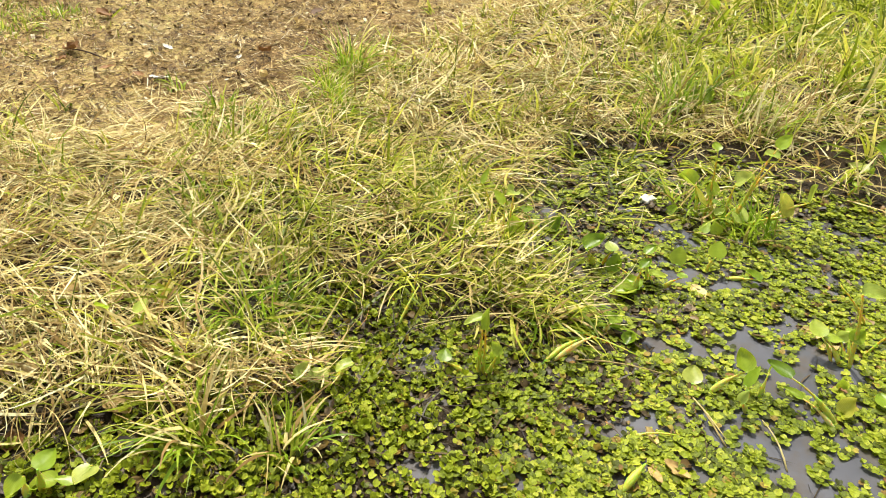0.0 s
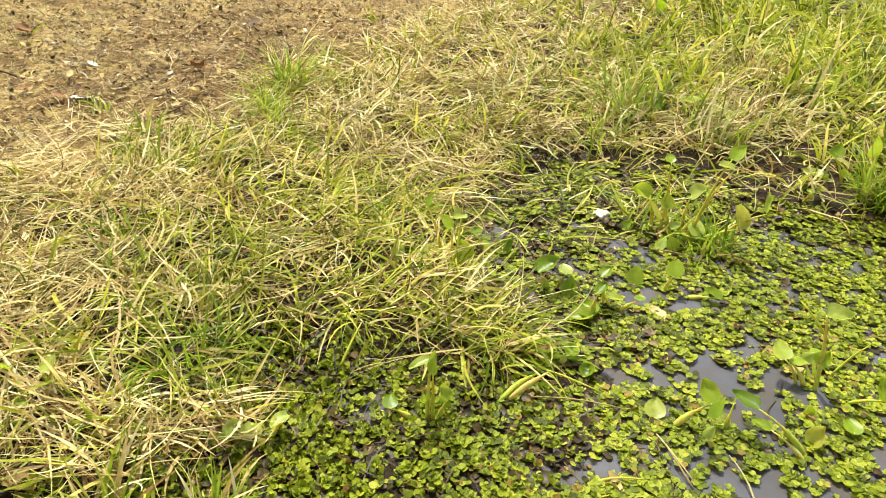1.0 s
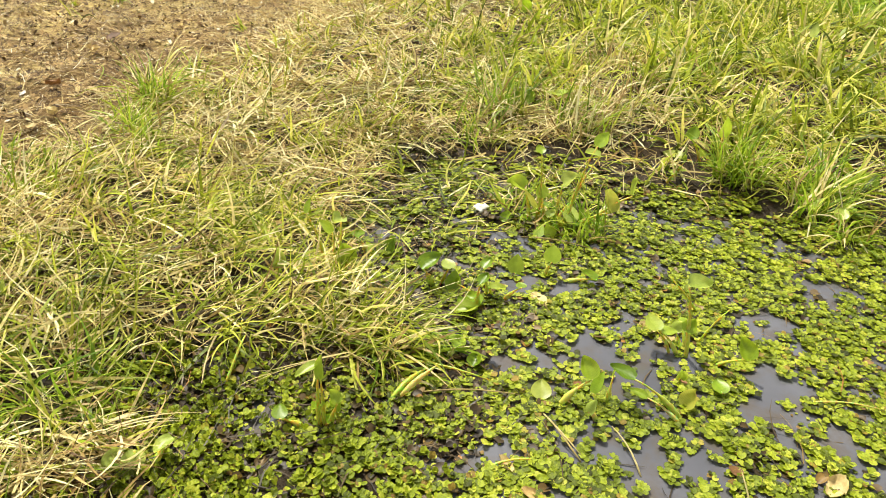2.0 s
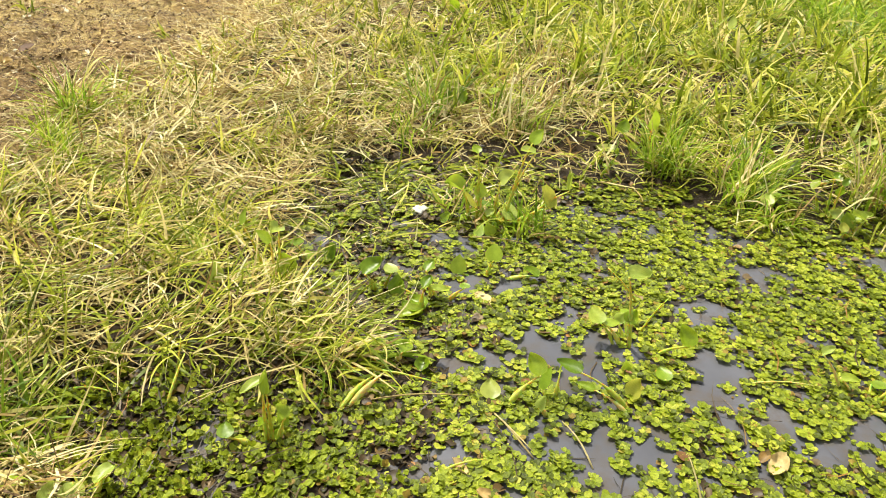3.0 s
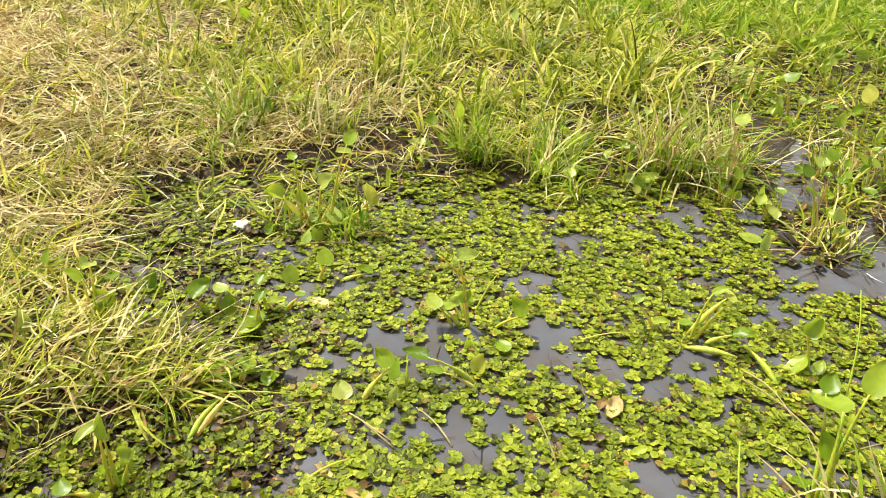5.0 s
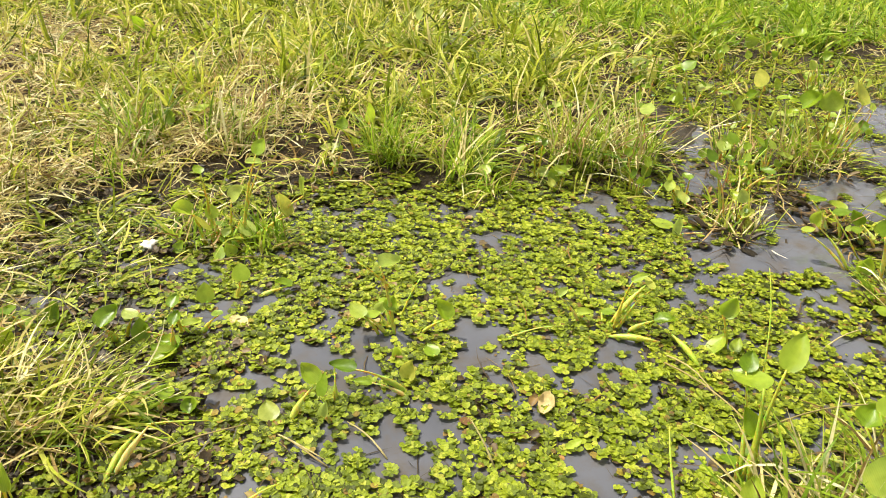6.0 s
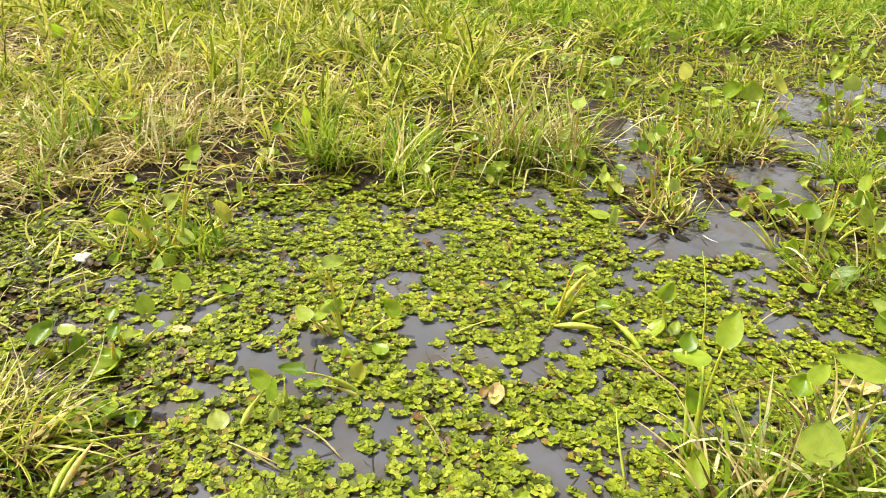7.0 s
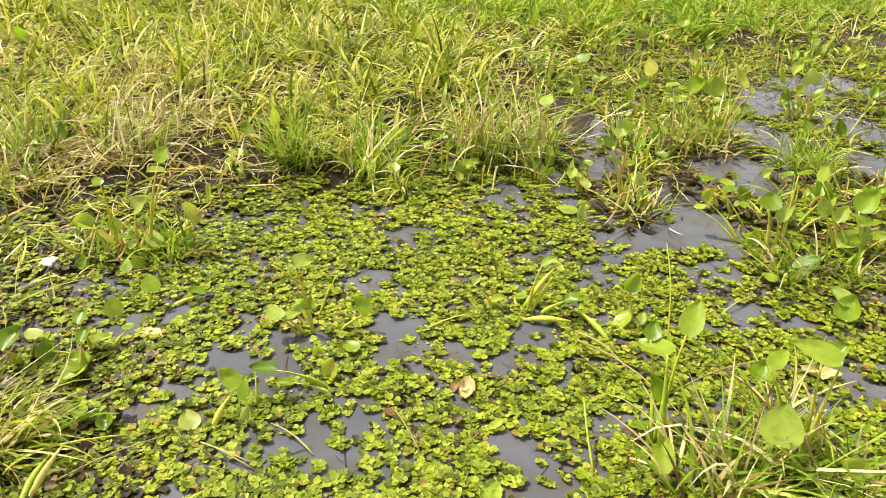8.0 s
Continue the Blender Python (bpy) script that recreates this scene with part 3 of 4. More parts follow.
def make_ferns():
    x, y, r = scatter(1450, 8.5)
    s, o = inside(LAND, x, y), openness(x, y)
    far_right = np.clip((x - 2.8) / 0.8, 0, 1)
    bank = np.clip(1.0 - (x + 0.1) / 0.8, 0, 1) * np.clip((2.4 - y) / 0.3, 0, 1)
    cover = np.where(s > 0.0, np.clip(0.6 - s * 5.0, 0, 0.6), 0.95) * (1 - 0.36 * far_right)
    cover *= (1 - 0.1 * (inside(MIRE, x, y) > 0)) * np.clip(0.8 + 0.5 * waves(x, y, 0.22, 21), 0.35, 1.1)
    muck = np.exp(-((x - 0.6) / 0.6) ** 2 - ((y - 2.45) / 0.5) ** 2)
    cover *= 1 - 0.35 * muck
    # thick mat, thinning to strays over the open water
    clump = np.clip(0.35 + 0.8 * waves(x, y, 0.11, 25), 0, 1)
    loose = np.clip(0.55 - 1.5 * o, 0, 1)
    keep = (s < 0.12) & (rng.uniform(0, 1, len(x)) < cover * np.maximum(loose, 0.34 * clump * (1 - far_right)))
    x, y, s, bank, muck, o = x[keep], y[keep], s[keep], bank[keep], muck[keep], o[keep]
    m = len(x)
    size = (0.0198 - 0.001 * bank) * rng.uniform(0.72, 1.2, m)
    long = rng.integers(2, 7, m)
    z = np.maximum(height_fast(x, y), 0.0) + 0.003 + rng.uniform(0, 0.006, m) * (o < 0)
    data, dead = [], []
    for i, (dx, dy, sz, az, pitch, fold) in enumerate(fern_layout(m, rng, 6, size)):
        ok = (rng.uniform(0, 1, m) < 0.93) & (i // 2 < long)
        old = rng.uniform(0, 1, m) < 0.06 + 0.28 * bank * np.clip(0.7 + 0.8 * waves(x, y, 0.3, 39), 0.2, 1.4) + 0.25 * muck
        up = pitch + 0.75 * bank * rng.uniform(0, 1, m)
        fold = np.clip(fold + 0.6 * bank * rng.uniform(0, 1, m), 0, 1.2)
        a = ok & ~old
        data.append(leaf_data(*(v[a] for v in (x + dx, y + dy, z + i * 0.0008, sz, az, up, fold))))
        a = ok & old
        dead.append(leaf_data(*(v[a] for v in (x + dx, y + dy, z * rng.uniform(0.3, 1.1, m), sz, az, pitch - 0.1, fold))))
    # crowded upright leaves on the mud by the bank
    xs, ys, r = scatter(5200, 4.5)
    nearby = np.clip(1.0 - (xs + 0.1) / 0.8, 0, 1) * np.clip((2.4 - ys) / 0.3, 0, 1)
    keep = (inside(LAND, xs, ys) < 0.05) & (rng.uniform(0, 1, len(xs)) < 0.75 * nearby * np.clip(0.6 + 0.6 * waves(xs, ys, 0.2, 36), 0.1, 1)) & (openness(xs, ys) < 0)
    xs, ys = xs[keep], ys[keep]
    m = len(xs)
    data.append(leaf_data(xs, ys, np.maximum(height_fast(xs, ys), 0.0) + rng.uniform(0.003, 0.02, m), rng.uniform(0.012, 0.024, m), rng.uniform(0, 6.28, m), rng.normal(0.5, 0.4, m), rng.uniform(0.1, 1.0, m)))
    xs, ys, r = scatter(1500, 5.5)
    keep = (inside(LAND, xs, ys) < 0.05) & (openness(xs, ys) < 0.1) & (rng.uniform(0, 1, len(xs)) < np.where(r > 4, 0.5, 0.8) * (1 - 0.5 * np.exp(-((xs - 0.6) / 0.6) ** 2 - ((ys - 2.45) / 0.5) ** 2)))
    xs, ys = xs[keep], ys[keep]
    m = len(xs)
    data.append(leaf_data(xs, ys, np.maximum(height_fast(xs, ys), 0.0) + 0.003, rng.uniform(0.008, 0.016, m), rng.uniform(0, 6.28, m), rng.normal(0.05, 0.12, m), rng.uniform(0, 0.4, m)))
    stuff("floating_fern_mat", data, FERN, "yellow-green floating fern mat covering the water", "floating fern")
    # sodden brown leaves and roots between them
    x, y, r = scatter(1900, 7.5)
    s, o = inside(LAND, x, y), openness(x, y)
    keep = ((s < 0.18) | (gaps(x, y) > 0.4)) & (o < -0.1) & (rng.uniform(0, 1, len(x)) < np.where((s > -0.35) & (x < 1.0) | (inside(MIRE, x, y) > 0), 1, np.where(x > 2.8, 0.6, 0.16)) * np.where(r > 4.5, 0.4, 1))
    x, y = x[keep], y[keep]
    m = len(x)
    z = np.maximum(height_fast(x, y), 0) + 0.002
    dead.append(leaf_data(x, y, z, rng.uniform(0.015, 0.04, m), rng.uniform(0, 6.28, m), rng.normal(0.15, 0.2, m), rng.uniform(0, 0.8, m)))
    xs, ys, r = scatter(70, 6.5)
    keep = (inside(LAND, xs, ys) < -0.05) & (openness(xs, ys) > -0.25)
    xs, ys = xs[keep], ys[keep]
    k = len(xs)
    dead.append(blade_data(xs, ys, np.full(k, 0.002), rng.uniform(0.04, 0.2, k), rng.uniform(0.0015, 0.004, k), rng.uniform(0, 6.28, k), rng.normal(1.45, 0.1, k), rng.normal(0.1, 0.15, k), 3))
    h = m // 3
    dead.append(blade_data(x[:h], y[:h], z[:h] + 0.004, rng.uniform(0.05, 0.2, h), rng.uniform(0.002, 0.006, h), rng.uniform(0, 6.28, h), rng.normal(1.45, 0.1, h), rng.normal(0.1, 0.2, h), 2)[:2])
    stuff("sodden_leaves", dead + sodden, DEAD, "dark brown rotting leaves and roots at the water line", "dead leaves")


make_fields()
make_ferns()


# ---- grass tufts that stand out ----
def grass_tuft(x, y, radius, tall, count, dry, sway=None):
    q = np.random.default_rng(int(1000 * abs(x * 7 + y * 13)))
    count = int(count * 1.18)
    a, rr = q.uniform(0, 6.28, count), radius * 0.8 * np.sqrt(q.uniform(0, 1, count))
    bx, by = x + rr * np.cos(a), y + rr * np.sin(a)
    az = np.where(q.uniform(0, 1, count) < (0.55 if sway is None else 0.15), a, q.uniform(0, 6.28) if sway is None else sway) + q.normal(0, 0.7 if sway is None else 0.4, count)
    bz = np.maximum(height_fast(bx, by), 0.0)
    V, F = blade_data(bx, by, bz, tall * q.uniform(0.45, 1.25, count), q.uniform(0.004, 0.0125, count), az, np.abs(q.normal((0.3 if dry < 0.15 else 0.45) if sway is None else 1.15, 0.3, count)), q.uniform(0.1, 1.9, count), 5, q.normal(0, 0.5, count), q.normal(0, 0.5, count))
    dead = q.uniform(0, 1, count) < dry
    base = new("grass_tuft")
    base.location = (x, y, float(max(height_fast(np.array([x]), np.array([y]))[0], 0)))
    off = np.array(base.location)
    word = "tall" if tall > 0.3 else "short" if tall < 0.16 else "knee-low"
    tone = "mostly dry yellow" if dry > 0.5 else "green and straw-coloured" if dry > 0.28 else "fresh green"
    where = "at the water's edge" if inside(LAND, np.array([x]), np.array([y]))[0] < 0.35 else "on the bank"
    tagged(base, f"{word} {tone} grass tuft rooted {where}", "grass tuft", group="grass tufts")
    f = [(2 * i, 2 * i + 1, 2 * i + 3, 2 * i + 2) for i in range(5)]
    V = V.reshape(count, 12, 3)
    for k in range(count):
        mat = STRAW if dead[k] else TUFT
        part("blade", smooth(mesh_of("blade", V[k] - off, f, mat)), mat, base, "dry straw-coloured blade" if dead[k] else "")


grass_tuft(-1.19, 3.39, 0.10, 0.15, 60, 0.05)
grass_tuft(-0.71, 3.81, 0.13, 0.21, 60, 0.05)
grass_tuft(-0.99, 3.39, 0.06, 0.12, 30, 0.05)
grass_tuft(-0.93, 2.29, 0.04, 0.15, 25, 0.10)
grass_tuft(-0.67, 4.29, 0.13, 0.32, 90, 0.15)
grass_tuft(-0.57, 3.60, 0.11, 0.21, 60, 0.10)
grass_tuft(-1.05, 3.06, 0.08, 0.17, 50, 0.15)
grass_tuft(-0.92, 3.12, 0.07, 0.16, 40, 0.10)
grass_tuft(-1.23, 3.22, 0.07, 0.13, 35, 0.20)
grass_tuft(-0.56, 1.33, 0.08, 0.24, 70, 0.30)
grass_tuft(-0.30, 1.34, 0.07, 0.16, 50, 0.40)
grass_tuft(-0.52, 1.89, 0.14, 0.24, 90, 0.15)
grass_tuft(-0.96, 2.51, 0.05, 0.19, 25, 0.20)
grass_tuft(-0.95, 1.56, 0.11, 0.09, 60, 0.40)
grass_tuft(-0.69, 1.64, 0.09, 0.14, 60, 0.75)
grass_tuft(0.36, 2.08, 0.14, 0.24, 75, 0.35, -0.3)
grass_tuft(0.55, 2.06, 0.10, 0.16, 35, 0.30, -0.3)
grass_tuft(-1.73, 2.65, 0.11, 0.19, 50, 0.50)
grass_tuft(-1.52, 3.72, 0.05, 0.11, 14, 0.20)
grass_tuft(2.33, 3.26, 0.16, 0.37, 150, 0.10)
grass_tuft(2.57, 2.95, 0.18, 0.38, 150, 0.20)
grass_tuft(2.58, 2.68, 0.10, 0.23, 50, 0.35)
grass_tuft(1.71, 3.88, 0.20, 0.38, 110, 0.60)
grass_tuft(2.08, 4.15, 0.24, 0.34, 70, 0.95)
grass_tuft(1.85, 4.55, 0.24, 0.32, 60, 0.85)
grass_tuft(1.08, 3.80, 0.18, 0.28, 60, 0.25)
grass_tuft(1.30, 4.19, 0.21, 0.35, 100, 0.30)
grass_tuft(3.24, 2.71, 0.23, 0.55, 140, 0.50)
grass_tuft(3.43, 2.49, 0.15, 0.48, 90, 0.40)
grass_tuft(4.33, 1.96, 0.22, 0.45, 90, 0.40)
grass_tuft(4.51, 1.35, 0.22, 0.29, 110, 0.15)
grass_tuft(4.08, 2.24, 0.18, 0.24, 60, 0.40)
grass_tuft(1.76, 0.61, 0.14, 0.29, 50, 0.45)
grass_tuft(1.90, 0.48, 0.17, 0.35, 60, 0.35, -0.8)
grass_tuft(2.09, 0.45, 0.09, 0.25, 30, 0.30)
grass_tuft(2.02, 0.33, 0.13, 0.27, 90, 0.30)
grass_tuft(2.03, 0.49, 0.13, 0.36, 50, 0.60)
grass_tuft(1.90, 0.56, 0.10, 0.30, 34, 0.70)
grass_tuft(-0.55, 1.62, 0.16, 0.18, 60, 0.85, -0.5)
grass_tuft(-0.42, 1.68, 0.12, 0.17, 40, 0.45, -0.4)
grass_tuft(0.50, 1.98, 0.12, 0.16, 35, 0.25, -0.3)
grass_tuft(2.94, 4.86, 0.26, 0.34, 80, 0.30)
grass_tuft(5.84, 2.69, 0.12, 0.55, 25, 0.70)
grass_tuft(1.35, 2.83, 0.15, 0.21, 70, 0.12)
grass_tuft(1.15, 3.02, 0.13, 0.18, 50, 0.20)
grass_tuft(3.19, 0.94, 0.16, 0.21, 60, 0.30)
grass_tuft(3.27, 1.72, 0.18, 0.16, 60, 0.50)
grass_tuft(3.32, 0.75, 0.16, 0.18, 60, 0.30)
grass_tuft(2.35, 5.00, 0.35, 0.34, 110, 0.90)
grass_tuft(-3.30, 4.90, 0.25, 0.09, 60, 0.20)
grass_tuft(-3.00, 4.60, 0.25, 0.09, 60, 0.20)
grass_tuft(-3.50, 5.20, 0.25, 0.09, 60, 0.20)
grass_tuft(-2.90, 5.00, 0.25, 0.09, 60, 0.20)
grass_tuft(-3.10, 4.20, 0.25, 0.09, 60, 0.20)


# ---- water hyacinths ----
def leaf_shape(w, ln, cup, wave, q):
    """An oval leaf blade from its stalk end along +y, facing +z."""
    us, vs = 8, 5
    V, F = [], []
    for i in range(us):
        u = i / (us - 1)
        half = 0.5 * w * max(0.1 if i == 0 else 0.04, math.sin(math.pi * min(1, 0.06 + 0.94 * u) ** 0.72) ** 0.75)
        for j in range(vs):
            v = j / (vs - 1) * 2 - 1
            V.append((v * half, u * ln, cup * w * v * v * 0.5 - 0.12 * ln * (u - 0.45) ** 2 * wave + 0.02 * w * math.sin(7 * u + 3 * v)))
    for i in range(us - 1):
        for j in range(vs - 1):
            F.append((i * vs + j, i * vs + j + 1, (i + 1) * vs + j + 1, (i + 1) * vs + j))
    me = smooth(mesh_of("leaf", V, F, LEAF))
    return me


def tube(points, radii, mat, name="petiole", sides=7):
    V, F = [], []
    for i, (p, r) in enumerate(zip(points, radii)):
        a = points[min(i + 1, len(points) - 1)] - points[max(i - 1, 0)]
        rot = a.to_track_quat("Z", "Y")
        for k in range(sides):
            t = 2 * math.pi * k / sides
            V.append(tuple(p + rot @ Vector((math.cos(t) * r, math.sin(t) * r, 0))))
    for i in range(len(points) - 1):
        for k in range(sides):
            F.append((i * sides + k, i * sides + (k + 1) % sides, (i + 1) * sides + (k + 1) % sides, (i + 1) * sides + k))
    F.append(tuple(range(sides))[::-1])
    F.append(tuple(range((len(points) - 1) * sides, len(points) * sides)))
    return smooth(mesh_of(name, V, F, mat))


def hyacinth(x, y, leaves):
    q = random.Random(int(1000 * abs(x * 3 + y * 5)))
    z0 = float(max(height_fast(np.array([x]), np.array([y]))[0], 0))
    base = new("water_hyacinth")
    base.location = (x, y, z0)
    top = max(v[2] for v in leaves)
    look_word = "tall" if top > 0.3 else "low" if top > 0.12 else "flat-lying"
    many = "many glossy leaves" if len(leaves) > 5 else "a few glossy leaves" if len(leaves) > 1 else "a single glossy leaf"
    near = "among bank grass" if inside(LAND, np.array([x]), np.array([y]))[0] > 0.15 else "among floating ferns"
    tagged(base, f"{look_word} green water hyacinth with {many} {near}", "water hyacinth", group="water hyacinths")
    # leaf blades are turned and tilted to fit the view from the camera's standpoint
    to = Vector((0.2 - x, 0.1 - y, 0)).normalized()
    eye_pitch = math.atan2(1.5, math.hypot(0.2 - x, 0.1 - y))
    young = [(q.gauss(0, 0.07), q.gauss(0, 0.07), q.uniform(0.03, 0.12), q.uniform(0.03, 0.06), q.uniform(0.03, 0.06)) for _ in range(len(leaves) // 2 if len(leaves) > 3 else 0)]
    for dx, dy, z, w, h, *own in leaves + young:
        w, h = min(w * 0.88, 0.13), min(h * 0.9, 0.13)
        ln = h if h >= 0.9 * w else w * 1.15
        tip = min(eye_pitch + (0.2 if h >= 0.9 * w else math.acos(min(1, h / ln))), 1.75) + q.gauss(0, 0.4)
        turn = q.gauss(0, 1.0)
        spun = q.gauss(0, 0.4)
        if len(own) > 2:
            turn, tip, spun = own[2], eye_pitch + own[3], own[4]
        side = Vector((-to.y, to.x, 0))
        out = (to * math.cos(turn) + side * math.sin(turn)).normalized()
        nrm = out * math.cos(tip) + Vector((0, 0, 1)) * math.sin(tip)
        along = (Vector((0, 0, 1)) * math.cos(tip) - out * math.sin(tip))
        spin = Matrix.Rotation(spun, 3, nrm)
        along = spin @ along
        across = along.cross(nrm)
        rot = Matrix((across, along, nrm)).transposed()
        mid = Vector((dx, dy, z - z0))
        foot = mid - along * ln * 0.5
        foot.z = max(foot.z, 0.012)
        blade = (leaf_shape(w, ln, q.uniform(0.05, 0.75), q.uniform(0.2, 1.6), q))
        root = Vector((*own[:2], -0.01)) if own else Vector((dx * 0.45, dy * 0.45, -0.015))
        ctl = root.lerp(foot, 0.45) + Vector((0, 0, 0.25 * foot.z + 0.01))
        pts = [root * (1 - t) ** 2 + ctl * 2 * t * (1 - t) + foot * t * t for t in (0, 0.15, 0.3, 0.45, 0.6, 0.8, 1)]
        fat = q.uniform(1.2, 2.6) if foot.z < 0.13 else 1.5
        rad = [0.005 * k * min(1.2, 0.5 + w * 6) for k in (1.0, fat, fat * 1.15, fat * 0.9, 0.95, 0.75, 0.6)]
        stalk = part("petiole", tube(pts, rad, PETIOLE), PETIOLE, base)
        part("leaf", blade, LEAF, stalk).matrix_local = Matrix.Translation(foot) @ rot.to_4x4()


hyacinth(1.81, 0.78, [(0.12, 0.03, 0.39, 0.078, 0.128, 0.00, 0.02, 0.1, 0.1, -0.25), (0.07, 0.11, 0.27, 0.125, 0.105, 0.00, 0.00, 0.6, 1.1, 0.2), (0.12, 0.14, 0.29, 0.060, 0.075, 0.01, 0.03, 0.2, 0.3, -0.2), (-0.11, -0.06, 0.09, 0.072, 0.115, -0.06, -0.04, 0.0, 0.2, 0.1), (0.04, 0.06, 0.17, 0.062, 0.090, 0.01, 0.02, 0.5, 0.0, 0.3)])
hyacinth(2.00, 0.46, [(-0.07, 0.05, 0.19, 0.130, 0.132, -0.03, -0.06, 0.1, 0.1, 0.0), (0.05, 0.05, 0.37, 0.078, 0.150, 0.02, 0.00, 0.2, 0.35, 1.35), (0.12, 0.02, 0.35, 0.070, 0.090, 0.02, 0.00, 0.0, 0.2, -0.7), (-0.01, 0.12, 0.34, 0.055, 0.100, 0.00, 0.02, 0.6, 0.5, -0.9), (0.03, 0.16, 0.25, 0.080, 0.080, 0.02, 0.05)])
hyacinth(1.95, 0.30, [(0.02, 0.03, 0.12, 0.090, 0.090), (-0.06, 0.04, 0.06, 0.080, 0.070)])
hyacinth(2.35, 1.17, [(-0.02, 0.04, 0.17, 0.076, 0.085), (-0.05, 0.03, 0.03, 0.091, 0.073), (-0.00, -0.01, 0.03, 0.052, 0.065)])
hyacinth(3.01, 0.54, [(-0.02, 0.14, 0.07, 0.104, 0.084), (-0.05, 0.09, 0.03, 0.113, 0.118)])
hyacinth(3.19, 0.98, [(0.02, -0.10, 0.03, 0.117, 0.080), (-0.10, -0.09, 0.03, 0.067, 0.067), (-0.17, -0.02, 0.03, 0.072, 0.051)])
hyacinth(2.07, 1.55, [(0.07, -0.10, 0.23, 0.042, 0.075), (0.09, -0.12, 0.22, 0.037, 0.083), (0.14, -0.18, 0.07, 0.073, 0.047), (-0.08, 0.11, 0.12, 0.038, 0.055), (-0.03, 0.04, 0.05, 0.043, 0.086)])
hyacinth(1.06, 1.72, [(-0.05, 0.06, 0.12, 0.068, 0.085, -0.14, 0.03, 0.3, 0.3, 0.4), (-0.01, 0.05, 0.07, 0.042, 0.085, -0.02, 0.00, -0.5, 0.1, 0.1), (0.05, 0.03, 0.12, 0.060, 0.095, 0.23, -0.07, 0.0, 0.7, 1.2), (-0.18, 0.08, 0.03, 0.074, 0.076, -0.14, 0.03, 0.2, 0.5, 0.0), (0.10, 0.00, 0.06, 0.034, 0.070, 0.22, -0.09, 0.0, 0.6, 1.3)])
hyacinth(1.45, 1.94, [(-0.02, 0.02, 0.28, 0.086, 0.051), (0.13, -0.09, 0.10, 0.069, 0.089), (-0.02, 0.01, 0.13, 0.060, 0.060), (-0.12, 0.08, 0.10, 0.073, 0.061), (-0.07, 0.05, 0.08, 0.061, 0.032), (0.01, -0.18, 0.03, 0.063, 0.047), (-0.12, -0.24, 0.03, 0.068, 0.075)])
hyacinth(0.84, 2.35, [(-0.08, -0.05, 0.03, 0.079, 0.046), (-0.11, -0.11, 0.03, 0.077, 0.041), (-0.02, 0.01, 0.15, 0.054, 0.062), (0.02, -0.01, 0.05, 0.051, 0.072)])
hyacinth(0.65, 2.46, [(-0.02, 0.00, 0.10, 0.094, 0.077), (0.06, -0.04, 0.03, 0.077, 0.064), (0.04, -0.01, 0.10, 0.064, 0.051)])
hyacinth(1.22, 2.93, [(0.15, -0.06, 0.36, 0.079, 0.089), (0.08, -0.03, 0.23, 0.090, 0.090), (0.10, -0.04, 0.07, 0.082, 0.102), (0.34, -0.12, 0.23, 0.101, 0.111), (0.24, -0.09, 0.15, 0.102, 0.086), (-0.14, 0.05, 0.17, 0.101, 0.076), (-0.03, 0.01, 0.16, 0.066, 0.076), (-0.07, 0.03, 0.11, 0.041, 0.112), (-0.06, -0.12, 0.03, 0.055, 0.074), (-0.02, -0.13, 0.03, 0.065, 0.065), (-0.18, 0.02, 0.03, 0.051, 0.066), (0.18, -0.07, 0.43, 0.074, 0.064), (-0.06, 0.02, 0.35, 0.054, 0.054)])
hyacinth(3.45, 2.45, [(-0.01, 0.01, 0.36, 0.090, 0.129), (-0.06, 0.01, 0.03, 0.118, 0.131), (-0.08, -0.09, 0.03, 0.064, 0.052)])
hyacinth(4.80, 3.06, [(-0.03, 0.05, 0.28, 0.130, 0.122), (-0.34, -0.21, 0.03, 0.065, 0.114), (0.04, -0.06, 0.13, 0.114, 0.087)])
hyacinth(4.78, 2.53, [(-0.02, 0.04, 0.32, 0.115, 0.140), (-0.07, 0.13, 0.13, 0.075, 0.108), (-0.03, 0.06, 0.20, 0.091, 0.099), (-0.11, 0.21, 0.19, 0.108, 0.075), (0.08, -0.15, 0.10, 0.133, 0.108)])
hyacinth(4.43, 1.91, [(-0.05, 0.12, 0.35, 0.155, 0.147), (-0.02, 0.04, 0.38, 0.162, 0.132), (0.03, -0.07, 0.43, 0.132, 0.103), (-0.11, 0.26, 0.35, 0.088, 0.074), (-0.01, 0.03, 0.09, 0.112, 0.060)])
hyacinth(5.46, 1.69, [(-0.07, 0.24, 0.28, 0.079, 0.114), (-0.01, 0.05, 0.31, 0.131, 0.131), (0.01, -0.02, 0.20, 0.105, 0.132), (-0.04, 0.15, 0.13, 0.114, 0.106), (-0.04, 0.14, 0.35, 0.087, 0.174)])
hyacinth(3.27, 1.72, [(-0.01, 0.02, 0.16, 0.081, 0.075), (-0.13, 0.26, 0.09, 0.082, 0.064), (-0.07, 0.14, 0.23, 0.063, 0.052), (-0.33, 0.12, 0.03, 0.050, 0.099), (-0.01, -0.03, 0.03, 0.076, 0.064), (-0.09, 0.17, 0.33, 0.063, 0.074), (-0.33, 0.21, 0.03, 0.112, 0.056)])
hyacinth(3.33, 1.06, [(-0.02, 0.06, 0.23, 0.109, 0.098), (0.01, -0.04, 0.38, 0.075, 0.070), (-0.03, 0.10, 0.04, 0.089, 0.083), (0.00, -0.01, 0.20, 0.071, 0.126), (-0.09, 0.31, 0.20, 0.066, 0.077), (-0.10, 0.33, 0.14, 0.061, 0.044)])
